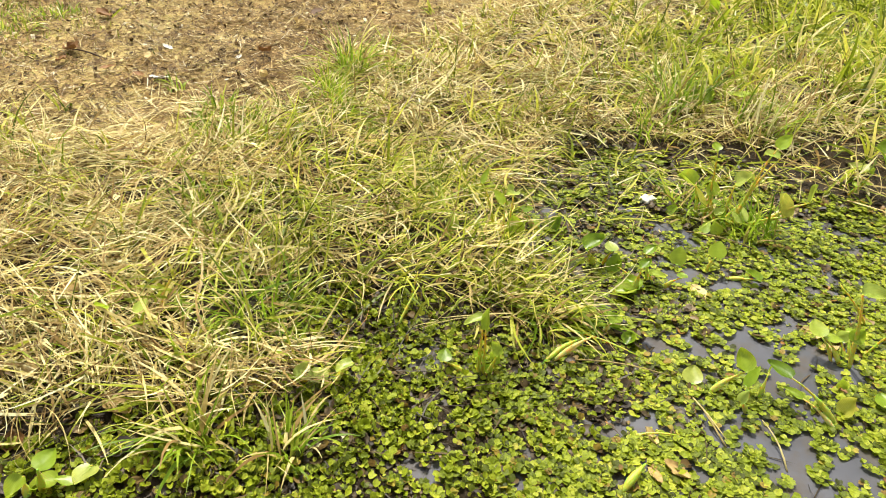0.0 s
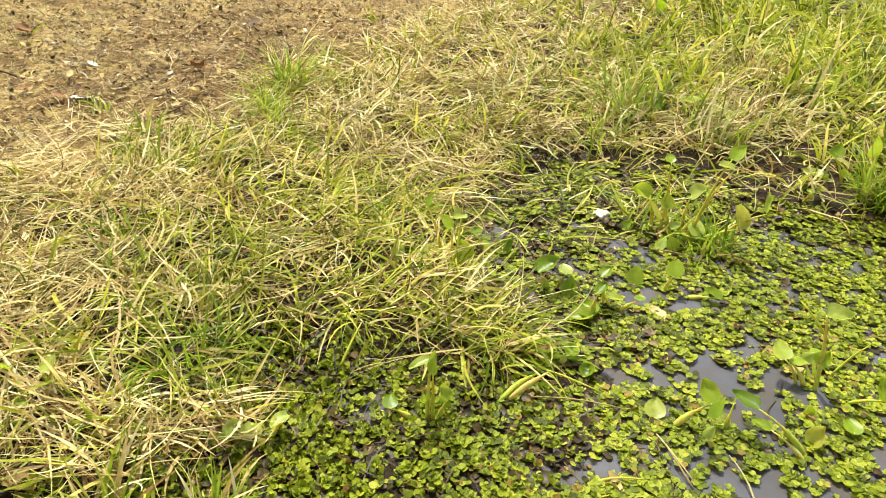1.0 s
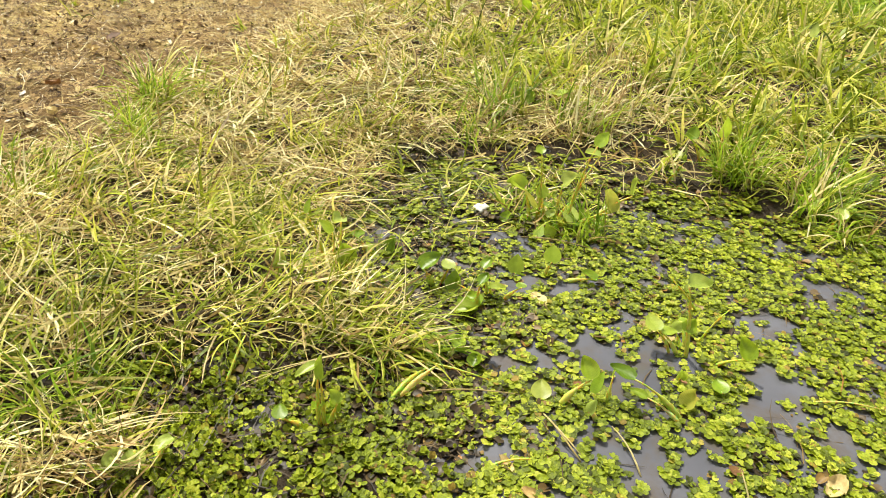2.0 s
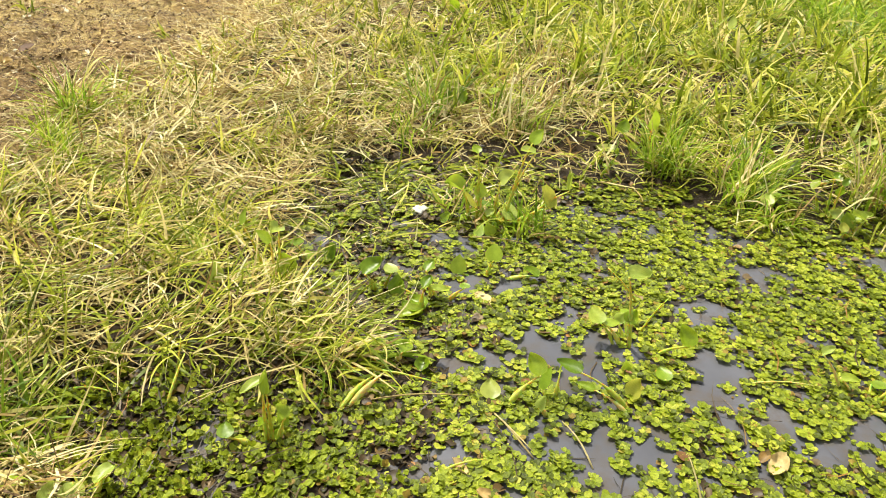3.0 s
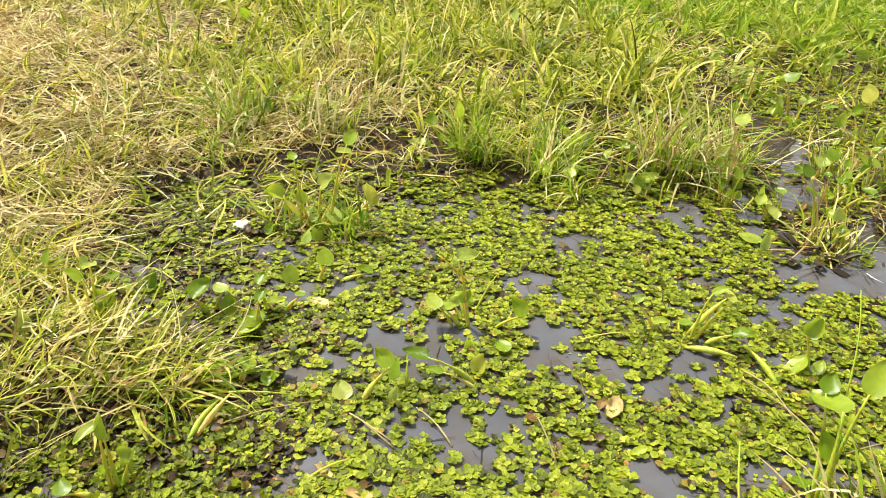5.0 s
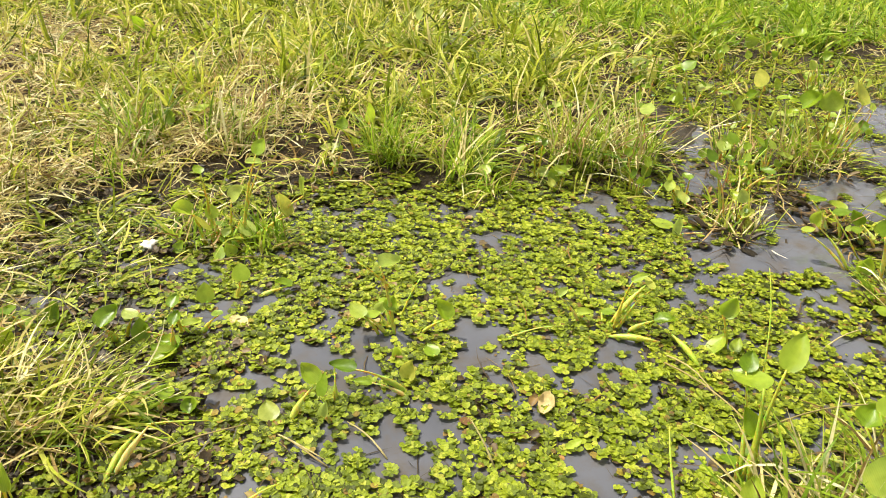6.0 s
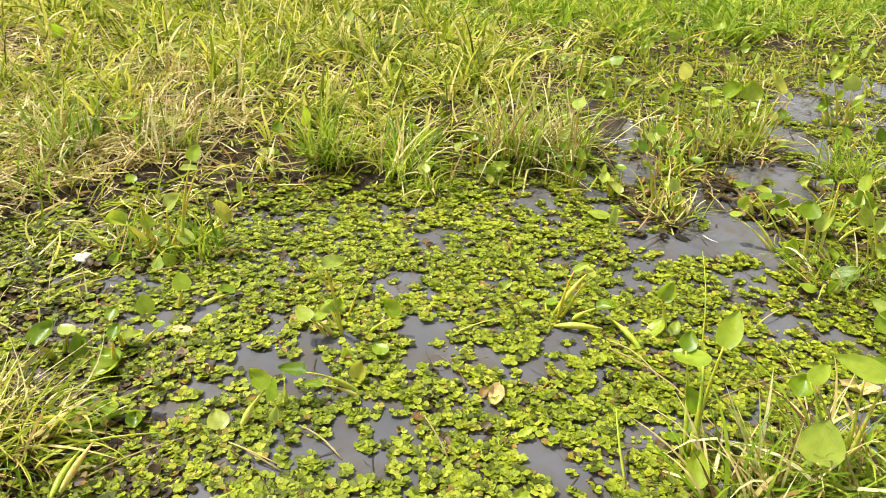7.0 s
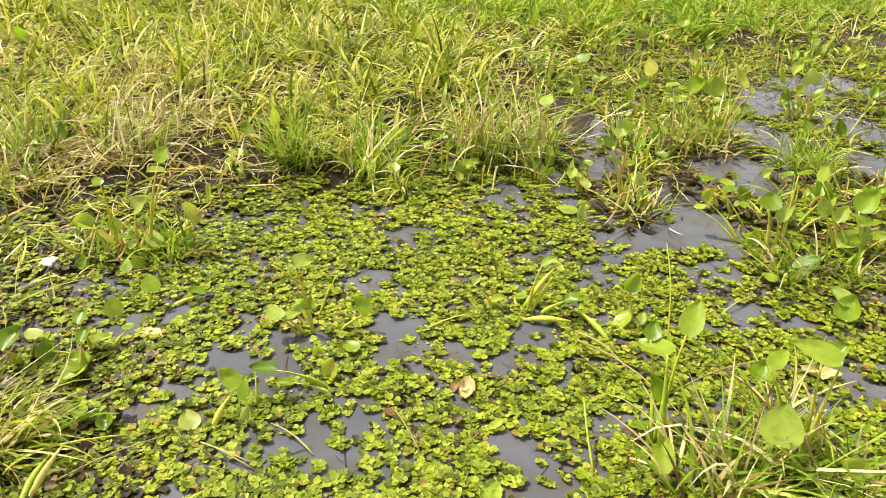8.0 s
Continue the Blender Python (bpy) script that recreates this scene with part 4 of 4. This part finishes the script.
hyacinth(3.55, 0.74, [(-0.01, 0.06, 0.27, 0.113, 0.135), (-0.01, 0.04, 0.16, 0.188, 0.114), (-0.02, 0.14, 0.18, 0.074, 0.097), (-0.04, 0.25, 0.35, 0.073, 0.095), (-0.01, 0.06, 0.06, 0.173, 0.063), (-0.05, 0.27, 0.28, 0.068, 0.090)])
hyacinth(6.47, 3.94, [(-0.09, 0.15, 0.08, 0.151, 0.128), (-0.16, 0.27, 0.16, 0.151, 0.162), (0.15, -0.25, 0.33, 0.139, 0.127), (0.04, -0.06, 0.06, 0.151, 0.174), (0.33, -0.55, 0.26, 0.139, 0.174), (0.13, -0.21, 0.13, 0.139, 0.162)])
hyacinth(3.76, 5.24, [(0.15, -0.10, 0.38, 0.098, 0.118), (0.06, -0.04, 0.12, 0.119, 0.109), (-0.04, 0.03, 0.23, 0.069, 0.099), (0.31, -0.22, 0.18, 0.089, 0.099), (0.45, -0.32, 0.33, 0.089, 0.118)])
hyacinth(3.60, 4.15, [(0.00, -0.00, 0.18, 0.110, 0.135)])
hyacinth(3.86, 3.66, [(-0.00, 0.00, 0.17, 0.082, 0.131)])
hyacinth(2.27, 3.41, [(0.01, -0.01, 0.05, 0.071, 0.096), (0.01, -0.01, 0.28, 0.076, 0.126), (-0.17, 0.11, 0.03, 0.116, 0.084), (-0.11, 0.07, 0.22, 0.076, 0.063), (0.35, -0.22, 0.05, 0.077, 0.065)])
hyacinth(1.44, 4.22, [(0.03, -0.01, 0.17, 0.104, 0.125), (0.18, -0.06, 0.20, 0.152, 0.076), (-0.04, 0.01, 0.12, 0.090, 0.118), (-0.12, 0.04, 0.05, 0.091, 0.070)])
hyacinth(3.01, 5.84, [(0.01, -0.00, 0.07, 0.182, 0.111), (0.04, -0.02, 0.14, 0.101, 0.111), (-0.38, 0.19, 0.16, 0.131, 0.131), (-1.02, 0.51, 0.27, 0.122, 0.174)])
hyacinth(0.30, 2.53, [(-0.06, 0.00, 0.23, 0.067, 0.076), (-0.02, 0.00, 0.25, 0.067, 0.076), (-0.12, 0.01, 0.31, 0.040, 0.066), (0.01, -0.00, 0.11, 0.091, 0.091)])
hyacinth(0.07, 2.49, [(-0.01, -0.00, 0.12, 0.094, 0.085)])
hyacinth(0.22, 1.72, [(-0.05, 0.00, 0.22, 0.041, 0.078), (-0.01, 0.00, 0.23, 0.041, 0.078), (-0.03, 0.00, 0.09, 0.035, 0.088), (0.02, -0.00, 0.12, 0.049, 0.052), (0.01, -0.00, 0.04, 0.036, 0.032)])
hyacinth(-0.87, 1.68, [(0.03, 0.02, 0.17, 0.066, 0.062), (-0.07, -0.02, 0.19, 0.040, 0.062)])
hyacinth(-0.88, 1.12, [(0.04, 0.03, 0.11, 0.068, 0.068), (0.02, 0.02, 0.03, 0.069, 0.056), (0.10, 0.06, 0.03, 0.072, 0.059), (-0.02, -0.02, 0.06, 0.056, 0.039)])
hyacinth(1.07, 2.49, [(-0.09, 0.03, 0.04, 0.076, 0.086), (0.04, -0.01, 0.11, 0.080, 0.080), (0.18, -0.07, 0.04, 0.067, 0.057)])
hyacinth(0.61, 2.01, [(0.04, -0.01, 0.07, 0.063, 0.040), (0.09, -0.06, 0.03, 0.055, 0.036), (-0.03, 0.00, 0.03, 0.048, 0.048)])
hyacinth(-0.27, 1.60, [(-0.01, -0.00, 0.04, 0.076, 0.038), (0.07, 0.02, 0.08, 0.058, 0.038), (-0.05, -0.01, 0.08, 0.041, 0.058)])
hyacinth(0.75, 2.28, [(-0.03, 0.01, 0.03, 0.052, 0.044), (-0.00, -0.02, 0.03, 0.065, 0.035), (0.04, -0.01, 0.14, 0.051, 0.064)])
hyacinth(0.44, 2.70, [(-0.07, 0.01, 0.09, 0.062, 0.072), (0.07, -0.01, 0.04, 0.073, 0.063), (-0.03, 0.00, 0.04, 0.048, 0.053)])


def scatter_hyacinths(count):
    """Smaller hyacinths standing all over the flooded ground."""
    q = random.Random(41)
    left = count
    while left:
        d, turn = q.uniform(3.2, 8.5), radians(q.uniform(2, 58))
        x, y = 0.2 + d * math.cos(turn), 0.1 + d * math.sin(turn)
        p, s = np.array([x]), np.array([y])
        if x < 2.6 or inside(LAND, p, s)[0] > 0.6 or openness(p, s)[0] > -0.05 or (inside(LAND, p, s)[0] < 0 and d < 3.5):
            continue
        leaves = []
        for _ in range(q.randint(3, 7)):
            w = q.uniform(0.035, 0.085)
            leaves.append((q.gauss(0, 0.1), q.gauss(0, 0.1), q.uniform(0.03, 0.2), w, w * q.uniform(0.45, 1.4)))
        hyacinth(round(x, 2), round(y, 2), leaves)
        left -= 1


scatter_hyacinths(54)


# low broad-leaved plants scattered in the wet grass and the flooded part
pick = random.Random(5)


def seedling(x, y, tall, count, size):
    hyacinth(x, y, [(pick.gauss(0, 0.06), pick.gauss(0, 0.06), tall * pick.uniform(0.5, 1.2), size * pick.uniform(0.7, 1.1), size * pick.uniform(0.6, 1.3)) for _ in range(count)])


for _ in range(165):
    d, turn = pick.uniform(3.4, 8.5), radians(pick.uniform(2, 62))
    px, py = 0.2 + d * math.cos(turn), 0.1 + d * math.sin(turn)
    if openness(np.array([px]), np.array([py]))[0] < -0.1:
        seedling(px, py, pick.uniform(0.07, 0.22), pick.randint(1, 4), pick.uniform(0.045, 0.09))


# ---- fallen leaves, stalks and fragments ----
TONES = {
    "WHITE": (plant_material("bleached_leaf", [(0.0, (0.72, 0.7, 0.62)), (1.0, (0.82, 0.82, 0.78))], 0.05, 0.6), "bleached white curled dry leaf lying on bare soil"),
    "PALE": (plant_material("tan_leaf", [(0.0, (0.4, 0.28, 0.11)), (1.0, (0.6, 0.48, 0.22))], 0.1, 0.6), "pale tan curled dead leaf"),
    "BROWN": (plant_material("brown_leaf", [(0.0, (0.12, 0.06, 0.025)), (1.0, (0.3, 0.15, 0.05))], 0.1, 0.6), "dark brown curled dead leaf"),
    "GREY": (plant_material("rotten_leaf", [(0.0, (0.1, 0.08, 0.08)), (1.0, (0.2, 0.16, 0.15))], 0.05, 0.4), "grey-brown rotten leaf lying on wet mud"),
    "GREEN": (plant_material("cut_leaf", [(0.0, (0.26, 0.4, 0.03)), (1.0, (0.42, 0.52, 0.06))], 0.35, 0.4), "fresh green torn leaf blade"),
}
drop = random.Random(11)


def fallen_leaf(x, y, w, ln, tone):
    mat, label = TONES[tone]
    land = inside(LAND, np.array([x]), np.array([y]))[0]
    us, vs, V, F = 10, 7, [], []
    curl, cup = drop.uniform(0.1, 0.5), drop.uniform(0.1, 0.6)
    if tone == "WHITE":
        curl, cup = curl * 0.5, cup * 0.3
    for i in range(us):
        u = i / (us - 1)
        half = 0.5 * w * max(0.08, math.sin(math.pi * (0.05 + 0.9 * u)) ** 0.8) * drop.uniform(0.85, 1.12) * (0.45 + 0.65 * abs(math.sin(9 * u + 0.6)) if tone == "WHITE" else 1.0)
        for j in range(vs):
            v = j / (vs - 1) * 2 - 1
            V.append((v * half, (u - 0.5) * ln, cup * w * v * v * 0.4 + curl * ln * (u - 0.5) ** 2 + drop.gauss(0, 0.02) * w))
    for i in range(us - 1):
        for j in range(vs - 1):
            k = i * vs + j
            F.append((k, k + 1, k + vs + 1, k + vs))
    leaf = new("fallen_leaf", smooth(mesh_of("fallen_leaf", V, F, mat)))
    leaf.matrix_world = pose(x, y, float(max(height(np.array([x]), np.array([y]))[0], 0)) + (0.035 if land > 0.1 and tone != "WHITE" else 0.012), drop.uniform(-14, 14), drop.uniform(-14, 14), drop.uniform(0, 360))
    if tone not in ("WHITE", "GREY"):
        label += " on matted straw" if land > 0.1 else " among floating ferns"
    tagged(leaf, label, "fallen leaf", group="fallen leaves")


TWIG = {
    "TAN": (plant_material("dry_stalk", [(0.0, (0.34, 0.26, 0.1)), (1.0, (0.52, 0.44, 0.2))], 0.05, 0.6), "dry_stalk", "thin dry straw-coloured stalk"),
    "GREEN": (PETIOLE, "green_stalk", "yellow-green fleshy stalk"),
    "DARK": (plant_material("dark_twig", [(0.0, (0.05, 0.035, 0.025)), (1.0, (0.09, 0.06, 0.04))], 0.0, 0.8), "twig", "dark rotten twig"),
}


def stem(a, b, r, tone):
    mat, name, label = TWIG[tone]
    a, b = Vector(a), Vector(b)
    for p in (a, b):
        p.z = max(p.z, float(height(np.array([p.x]), np.array([p.y]))[0]) + r)
    if a.z > b.z:
        a, b = b, a
    a.z = max(float(height(np.array([a.x]), np.array([a.y]))[0]), 0.0) + r * 0.5
    side = (b - a).cross(Vector((0, 0, 1))).normalized() * drop.uniform(-0.04, 0.04) * (b - a).length
    pts = [a.lerp(b, t) + side * math.sin(math.pi * t) + Vector((0, 0, 0.06 * (b - a).length * math.sin(math.pi * t))) - a for t in (0, 0.2, 0.4, 0.6, 0.8, 1)]
    swell = (0.4, 0.85, 1.15, 1.0, 0.55, 0.25) if r > 0.008 else (1.0, 1.15, 1.0, 0.9, 0.75, 0.5)
    ob = new(name, tube(pts, [r * k for k in swell], mat, name))
    ob.location = a
    land = inside(LAND, np.array([a.x]), np.array([a.y]))[0]
    tagged(ob, label + (" on the grassy bank" if land > 0.1 else " lying over floating ferns" if b.z < 0.1 else " leaning out of the fern mat"), "stalk", group="loose stalks")


fallen_leaf(-1.66, 3.84, 0.120, 0.120, "WHITE")
fallen_leaf(-2.33, 4.18, 0.120, 0.090, "BROWN")
fallen_leaf(-1.24, 4.46, 0.110, 0.080, "BROWN")
fallen_leaf(-1.99, 3.90, 0.080, 0.060, "BROWN")
fallen_leaf(-2.53, 4.99, 0.150, 0.090, "BROWN")
fallen_leaf(-1.15, 5.53, 0.120, 0.080, "BROWN")
fallen_leaf(-1.39, 4.40, 0.059, 0.040, "WHITE")
fallen_leaf(-1.86, 4.45, 0.108, 0.037, "WHITE")
fallen_leaf(-1.20, 5.17, 0.092, 0.071, "PALE")
fallen_leaf(-1.01, 4.39, 0.087, 0.052, "PALE")
fallen_leaf(-0.80, 1.41, 0.074, 0.089, "PALE")
fallen_leaf(-0.74, 1.28, 0.102, 0.065, "GREY")
fallen_leaf(-0.39, 1.55, 0.081, 0.043, "BROWN")
fallen_leaf(-1.01, 1.26, 0.064, 0.061, "BROWN")
fallen_leaf(-1.08, 1.47, 0.069, 0.057, "PALE")
fallen_leaf(-0.41, 2.61, 0.059, 0.038, "PALE")
fallen_leaf(-1.13, 1.82, 0.064, 0.058, "PALE")
fallen_leaf(-0.98, 2.42, 0.059, 0.038, "PALE")
fallen_leaf(-1.24, 2.54, 0.088, 0.041, "PALE")
fallen_leaf(-0.38, 3.34, 0.066, 0.040, "GREEN")
fallen_leaf(-1.21, 1.77, 0.093, 0.031, "GREEN")
fallen_leaf(-0.56, 2.67, 0.061, 0.039, "GREEN")
fallen_leaf(-0.89, 1.63, 0.054, 0.026, "GREEN")
fallen_leaf(-0.49, 1.47, 0.071, 0.035, "GREEN")
fallen_leaf(-0.63, 1.55, 0.068, 0.045, "PALE")
fallen_leaf(-0.94, 1.13, 0.055, 0.050, "GREY")
fallen_leaf(-1.17, 3.82, 0.065, 0.039, "PALE")
fallen_leaf(-1.11, 3.98, 0.113, 0.048, "PALE")
fallen_leaf(-2.31, 4.01, 0.112, 0.045, "BROWN")
fallen_leaf(-1.76, 3.79, 0.075, 0.049, "BROWN")
fallen_leaf(-0.42, 4.52, 0.072, 0.069, "GREEN")
fallen_leaf(-1.87, 4.18, 0.089, 0.044, "PALE")
fallen_leaf(1.02, 2.31, 0.055, 0.087, "PALE")
fallen_leaf(1.37, 2.10, 0.076, 0.076, "PALE")
fallen_leaf(1.40, 2.03, 0.066, 0.035, "PALE")
fallen_leaf(1.35, 1.81, 0.050, 0.033, "BROWN")
fallen_leaf(1.01, 1.83, 0.033, 0.026, "BROWN")
fallen_leaf(1.34, 1.43, 0.045, 0.042, "BROWN")
fallen_leaf(1.31, 1.00, 0.094, 0.056, "GREEN")
fallen_leaf(2.51, 0.57, 0.150, 0.057, "PALE")
fallen_leaf(1.53, 1.17, 0.028, 0.054, "GREEN")
fallen_leaf(1.59, 1.34, 0.091, 0.052, "PALE")
fallen_leaf(0.70, 1.52, 0.064, 0.027, "PALE")
fallen_leaf(0.75, 1.40, 0.087, 0.041, "PALE")
fallen_leaf(0.69, 1.38, 0.079, 0.029, "PALE")
stem((0.48, 1.85, 0.04), (0.80, 1.77, 0.04), 0.0026, "TAN")
stem((2.09, 1.28, 0.05), (1.78, 0.69, 0.16), 0.0026, "TAN")
stem((1.71, 0.99, 0.12), (1.58, 0.85, 0.02), 0.0034, "GREEN")
stem((2.06, 0.88, 0.30), (2.00, 0.63, 0.30), 0.0026, "TAN")
stem((2.00, 0.59, 0.30), (1.95, 0.34, 0.15), 0.0034, "TAN")
stem((0.40, 1.79, 0.02), (0.54, 1.91, 0.05), 0.0085, "GREEN")
stem((0.63, 1.52, 0.02), (0.78, 1.52, 0.03), 0.0034, "GREEN")
stem((0.59, 1.31, 0.02), (0.66, 1.39, 0.04), 0.0112, "GREEN")
stem((0.87, 1.66, 0.03), (0.92, 1.52, 0.02), 0.0026, "TAN")
stem((2.46, 1.17, 0.30), (2.27, 1.01, 0.05), 0.0026, "GREEN")
stem((2.11, 1.53, 0.03), (2.25, 1.50, 0.14), 0.0099, "GREEN")
stem((2.05, 1.48, 0.02), (2.14, 1.33, 0.03), 0.0112, "GREEN")
stem((2.19, 1.33, 0.05), (2.16, 1.17, 0.02), 0.0099, "GREEN")
stem((1.47, 2.23, 0.15), (1.60, 2.19, 0.04), 0.0042, "GREEN")
stem((1.51, 2.01, 0.02), (1.59, 2.00, 0.15), 0.0034, "GREEN")
stem((1.08, 2.81, 0.02), (1.33, 2.65, 0.03), 0.0026, "TAN")
stem((1.29, 1.35, 0.10), (1.29, 1.24, 0.02), 0.0026, "TAN")
stem((0.44, 1.99, 0.06), (0.72, 1.82, 0.06), 0.0034, "GREEN")
stem((0.43, 1.81, 0.03), (0.55, 1.83, 0.12), 0.0085, "GREEN")
stem((0.60, 1.96, 0.06), (0.47, 2.06, 0.08), 0.0034, "GREEN")
stem((2.13, 1.30, 0.05), (1.95, 0.99, 0.10), 0.0026, "TAN")
stem((1.73, 1.69, 0.03), (1.92, 1.61, 0.03), 0.0026, "GREEN")
stem((0.86, 1.74, 0.02), (0.92, 1.53, 0.02), 0.0026, "TAN")
stem((1.07, 1.45, 0.02), (1.05, 1.63, 0.02), 0.0026, "TAN")
stem((-0.08, 1.91, 0.03), (-0.02, 2.03, 0.12), 0.0042, "GREEN")
stem((-0.84, 1.81, 0.10), (-0.79, 1.82, 0.20), 0.0042, "GREEN")
stem((-0.38, 2.06, 0.05), (-0.23, 1.98, 0.05), 0.0042, "GREEN")
stem((-1.52, 3.85, 0.10), (-1.76, 3.56, 0.10), 0.0034, "TAN")
stem((-2.39, 4.22, 0.10), (-2.10, 4.13, 0.10), 0.0050, "DARK")
stem((-0.06, 2.03, 0.10), (-0.03, 2.07, 0.15), 0.0034, "GREEN")
stem((2.59, 0.98, 0.02), (2.86, 0.94, 0.02), 0.0026, "TAN")
stem((3.41, 1.22, 0.10), (3.37, 1.39, 0.20), 0.0034, "GREEN")
stem((3.39, 2.26, 0.02), (3.00, 2.04, 0.10), 0.0042, "GREEN")

# a white crumpled fragment half sunk in the mud
bm = bmesh.new()
bmesh.ops.create_icosphere(bm, subdivisions=3, radius=1.0)
for v in bm.verts:
    k = 1 + 0.5 * noise.noise(v.co * 2.1) + 0.35 * noise.noise(v.co * 5)
    v.co = Vector((v.co.x * 0.036 * k, v.co.y * 0.03 * k, v.co.z * 0.022 * k + 0.01))
me = bpy.data.meshes.new("white_fragment")
bm.to_mesh(me)
bm.free()
me.materials.append(TONES["WHITE"][0])
lump = new("white_fragment", smooth(me))
lump.location = (0.95, 3.04, 0.015)
tagged(lump, "white crumpled pale fragment half sunk in wet mud", "fragment")


# ---- heaps of dead plants in the shallows ----
def dead_heap(x, y, radius, count):
    q = np.random.default_rng(int(1000 * abs(x * 11 + y * 5)))
    base = new("dead_plant_heap")
    base.location = (x, y, 0.0)
    tagged(base, "low brown heap of rotting stems in shallow water" if x > 2.6 else "dark brown rotting stems among floating ferns", "plant debris", group="heaps of dead plants")
    m = max(count // 3, 16)
    for name, mat in (("stem", LITTER), ("leaf", DEAD)):
        a, rr = q.uniform(0, 6.28, m), radius * np.sqrt(q.uniform(0, 1, m))
        bx, by = x + rr * np.cos(a), y + rr * np.sin(a) * 0.8
        bz = 0.004 + 0.05 * (1 - rr / radius) * q.uniform(0, 1, m)
        if name == "stem":
            V, F = blade_data(bx, by, bz, q.uniform(0.08, 0.26, m), q.uniform(0.004, 0.01, m), q.uniform(0, 6.28, m), q.normal(1.3, 0.3, m), q.normal(0.2, 0.3, m), 3)
        else:
            V, F = leaf_data(bx, by, bz, q.uniform(0.035, 0.085, m), q.uniform(0, 6.28, m), q.normal(0.2, 0.35, m), q.uniform(0.1, 0.9, m), 0.6)
        n = len(V) // m
        quads = F[: len(F) // m] if int(np.max(F[: len(F) // m])) < n else [f for f in F.tolist() if max(f) < n]
        for v in V.reshape(m, n, 3):
            part(name, smooth(mesh_of(name, v - np.array((x, y, 0.0)), quads if isinstance(quads, list) else quads.tolist(), mat)), mat, base)


dead_heap(3.42, 1.95, 0.19, 70)
dead_heap(3.12, 1.69, 0.16, 80)
dead_heap(3.64, 1.59, 0.16, 60)
dead_heap(3.56, 1.38, 0.18, 80)
dead_heap(4.18, 2.03, 0.25, 90)
dead_heap(4.33, 1.83, 0.18, 60)
dead_heap(4.15, 1.24, 0.17, 60)
dead_heap(3.64, 0.90, 0.15, 60)
dead_heap(4.52, 0.96, 0.18, 60)


# ---- single floating ferns drifting at the edge of the open water ----
def fern_thing():
    q = np.random.default_rng(3)
    kinds = []
    for _ in range(5):
        root = new("floating_fern")
        tagged(root, "small yellow-green floating fern with paired round leaves", "floating fern", group="drifting floating ferns")
        size = q.uniform(0.021, 0.028)
        pts = []
        for i, (dx, dy, sz, az, pitch, fold) in enumerate(fern_layout(1, q, int(q.integers(2, 5)), np.array([size]))):
            V, F = leaf_data(dx, dy, np.full(1, 0.005 + 0.0008 * i), sz, az, pitch * 0.7, fold)
            part("leaf", smooth(mesh_of("leaf", V, F.tolist(), FERN)), FERN, root)
            pts.append(Vector((float(dx[0]), float(dy[0]), 0.002)))
        part("stem", tube(pts[::2] + [pts[-1] + Vector((0.004, 0, 0))], [0.0012] * (len(pts[::2]) + 1), PETIOLE, "stem", 5), PETIOLE, root)
        kinds.append(root)
    spots = []
    while len(spots) < 175:
        d, turn = drop.uniform(1.3, 3.6), radians(drop.uniform(5, 85))
        x, y = 0.2 + d * math.cos(turn), 0.1 + d * math.sin(turn)
        o = openness(np.array([x]), np.array([y]))[0]
        if -0.2 < o < 0.12 and inside(LAND, np.array([x]), np.array([y]))[0] < -0.08:
            spots.append((x, y))
    for i, (x, y) in enumerate(spots):
        m = pose(x, y, float(max(height(np.array([x]), np.array([y]))[0], 0.0)) + 0.003, 0, 0, drop.uniform(0, 360))
        if i < len(kinds):
            kinds[i].matrix_world = m
        else:
            copy_thing(kinds[i % len(kinds)], m)


fern_thing()
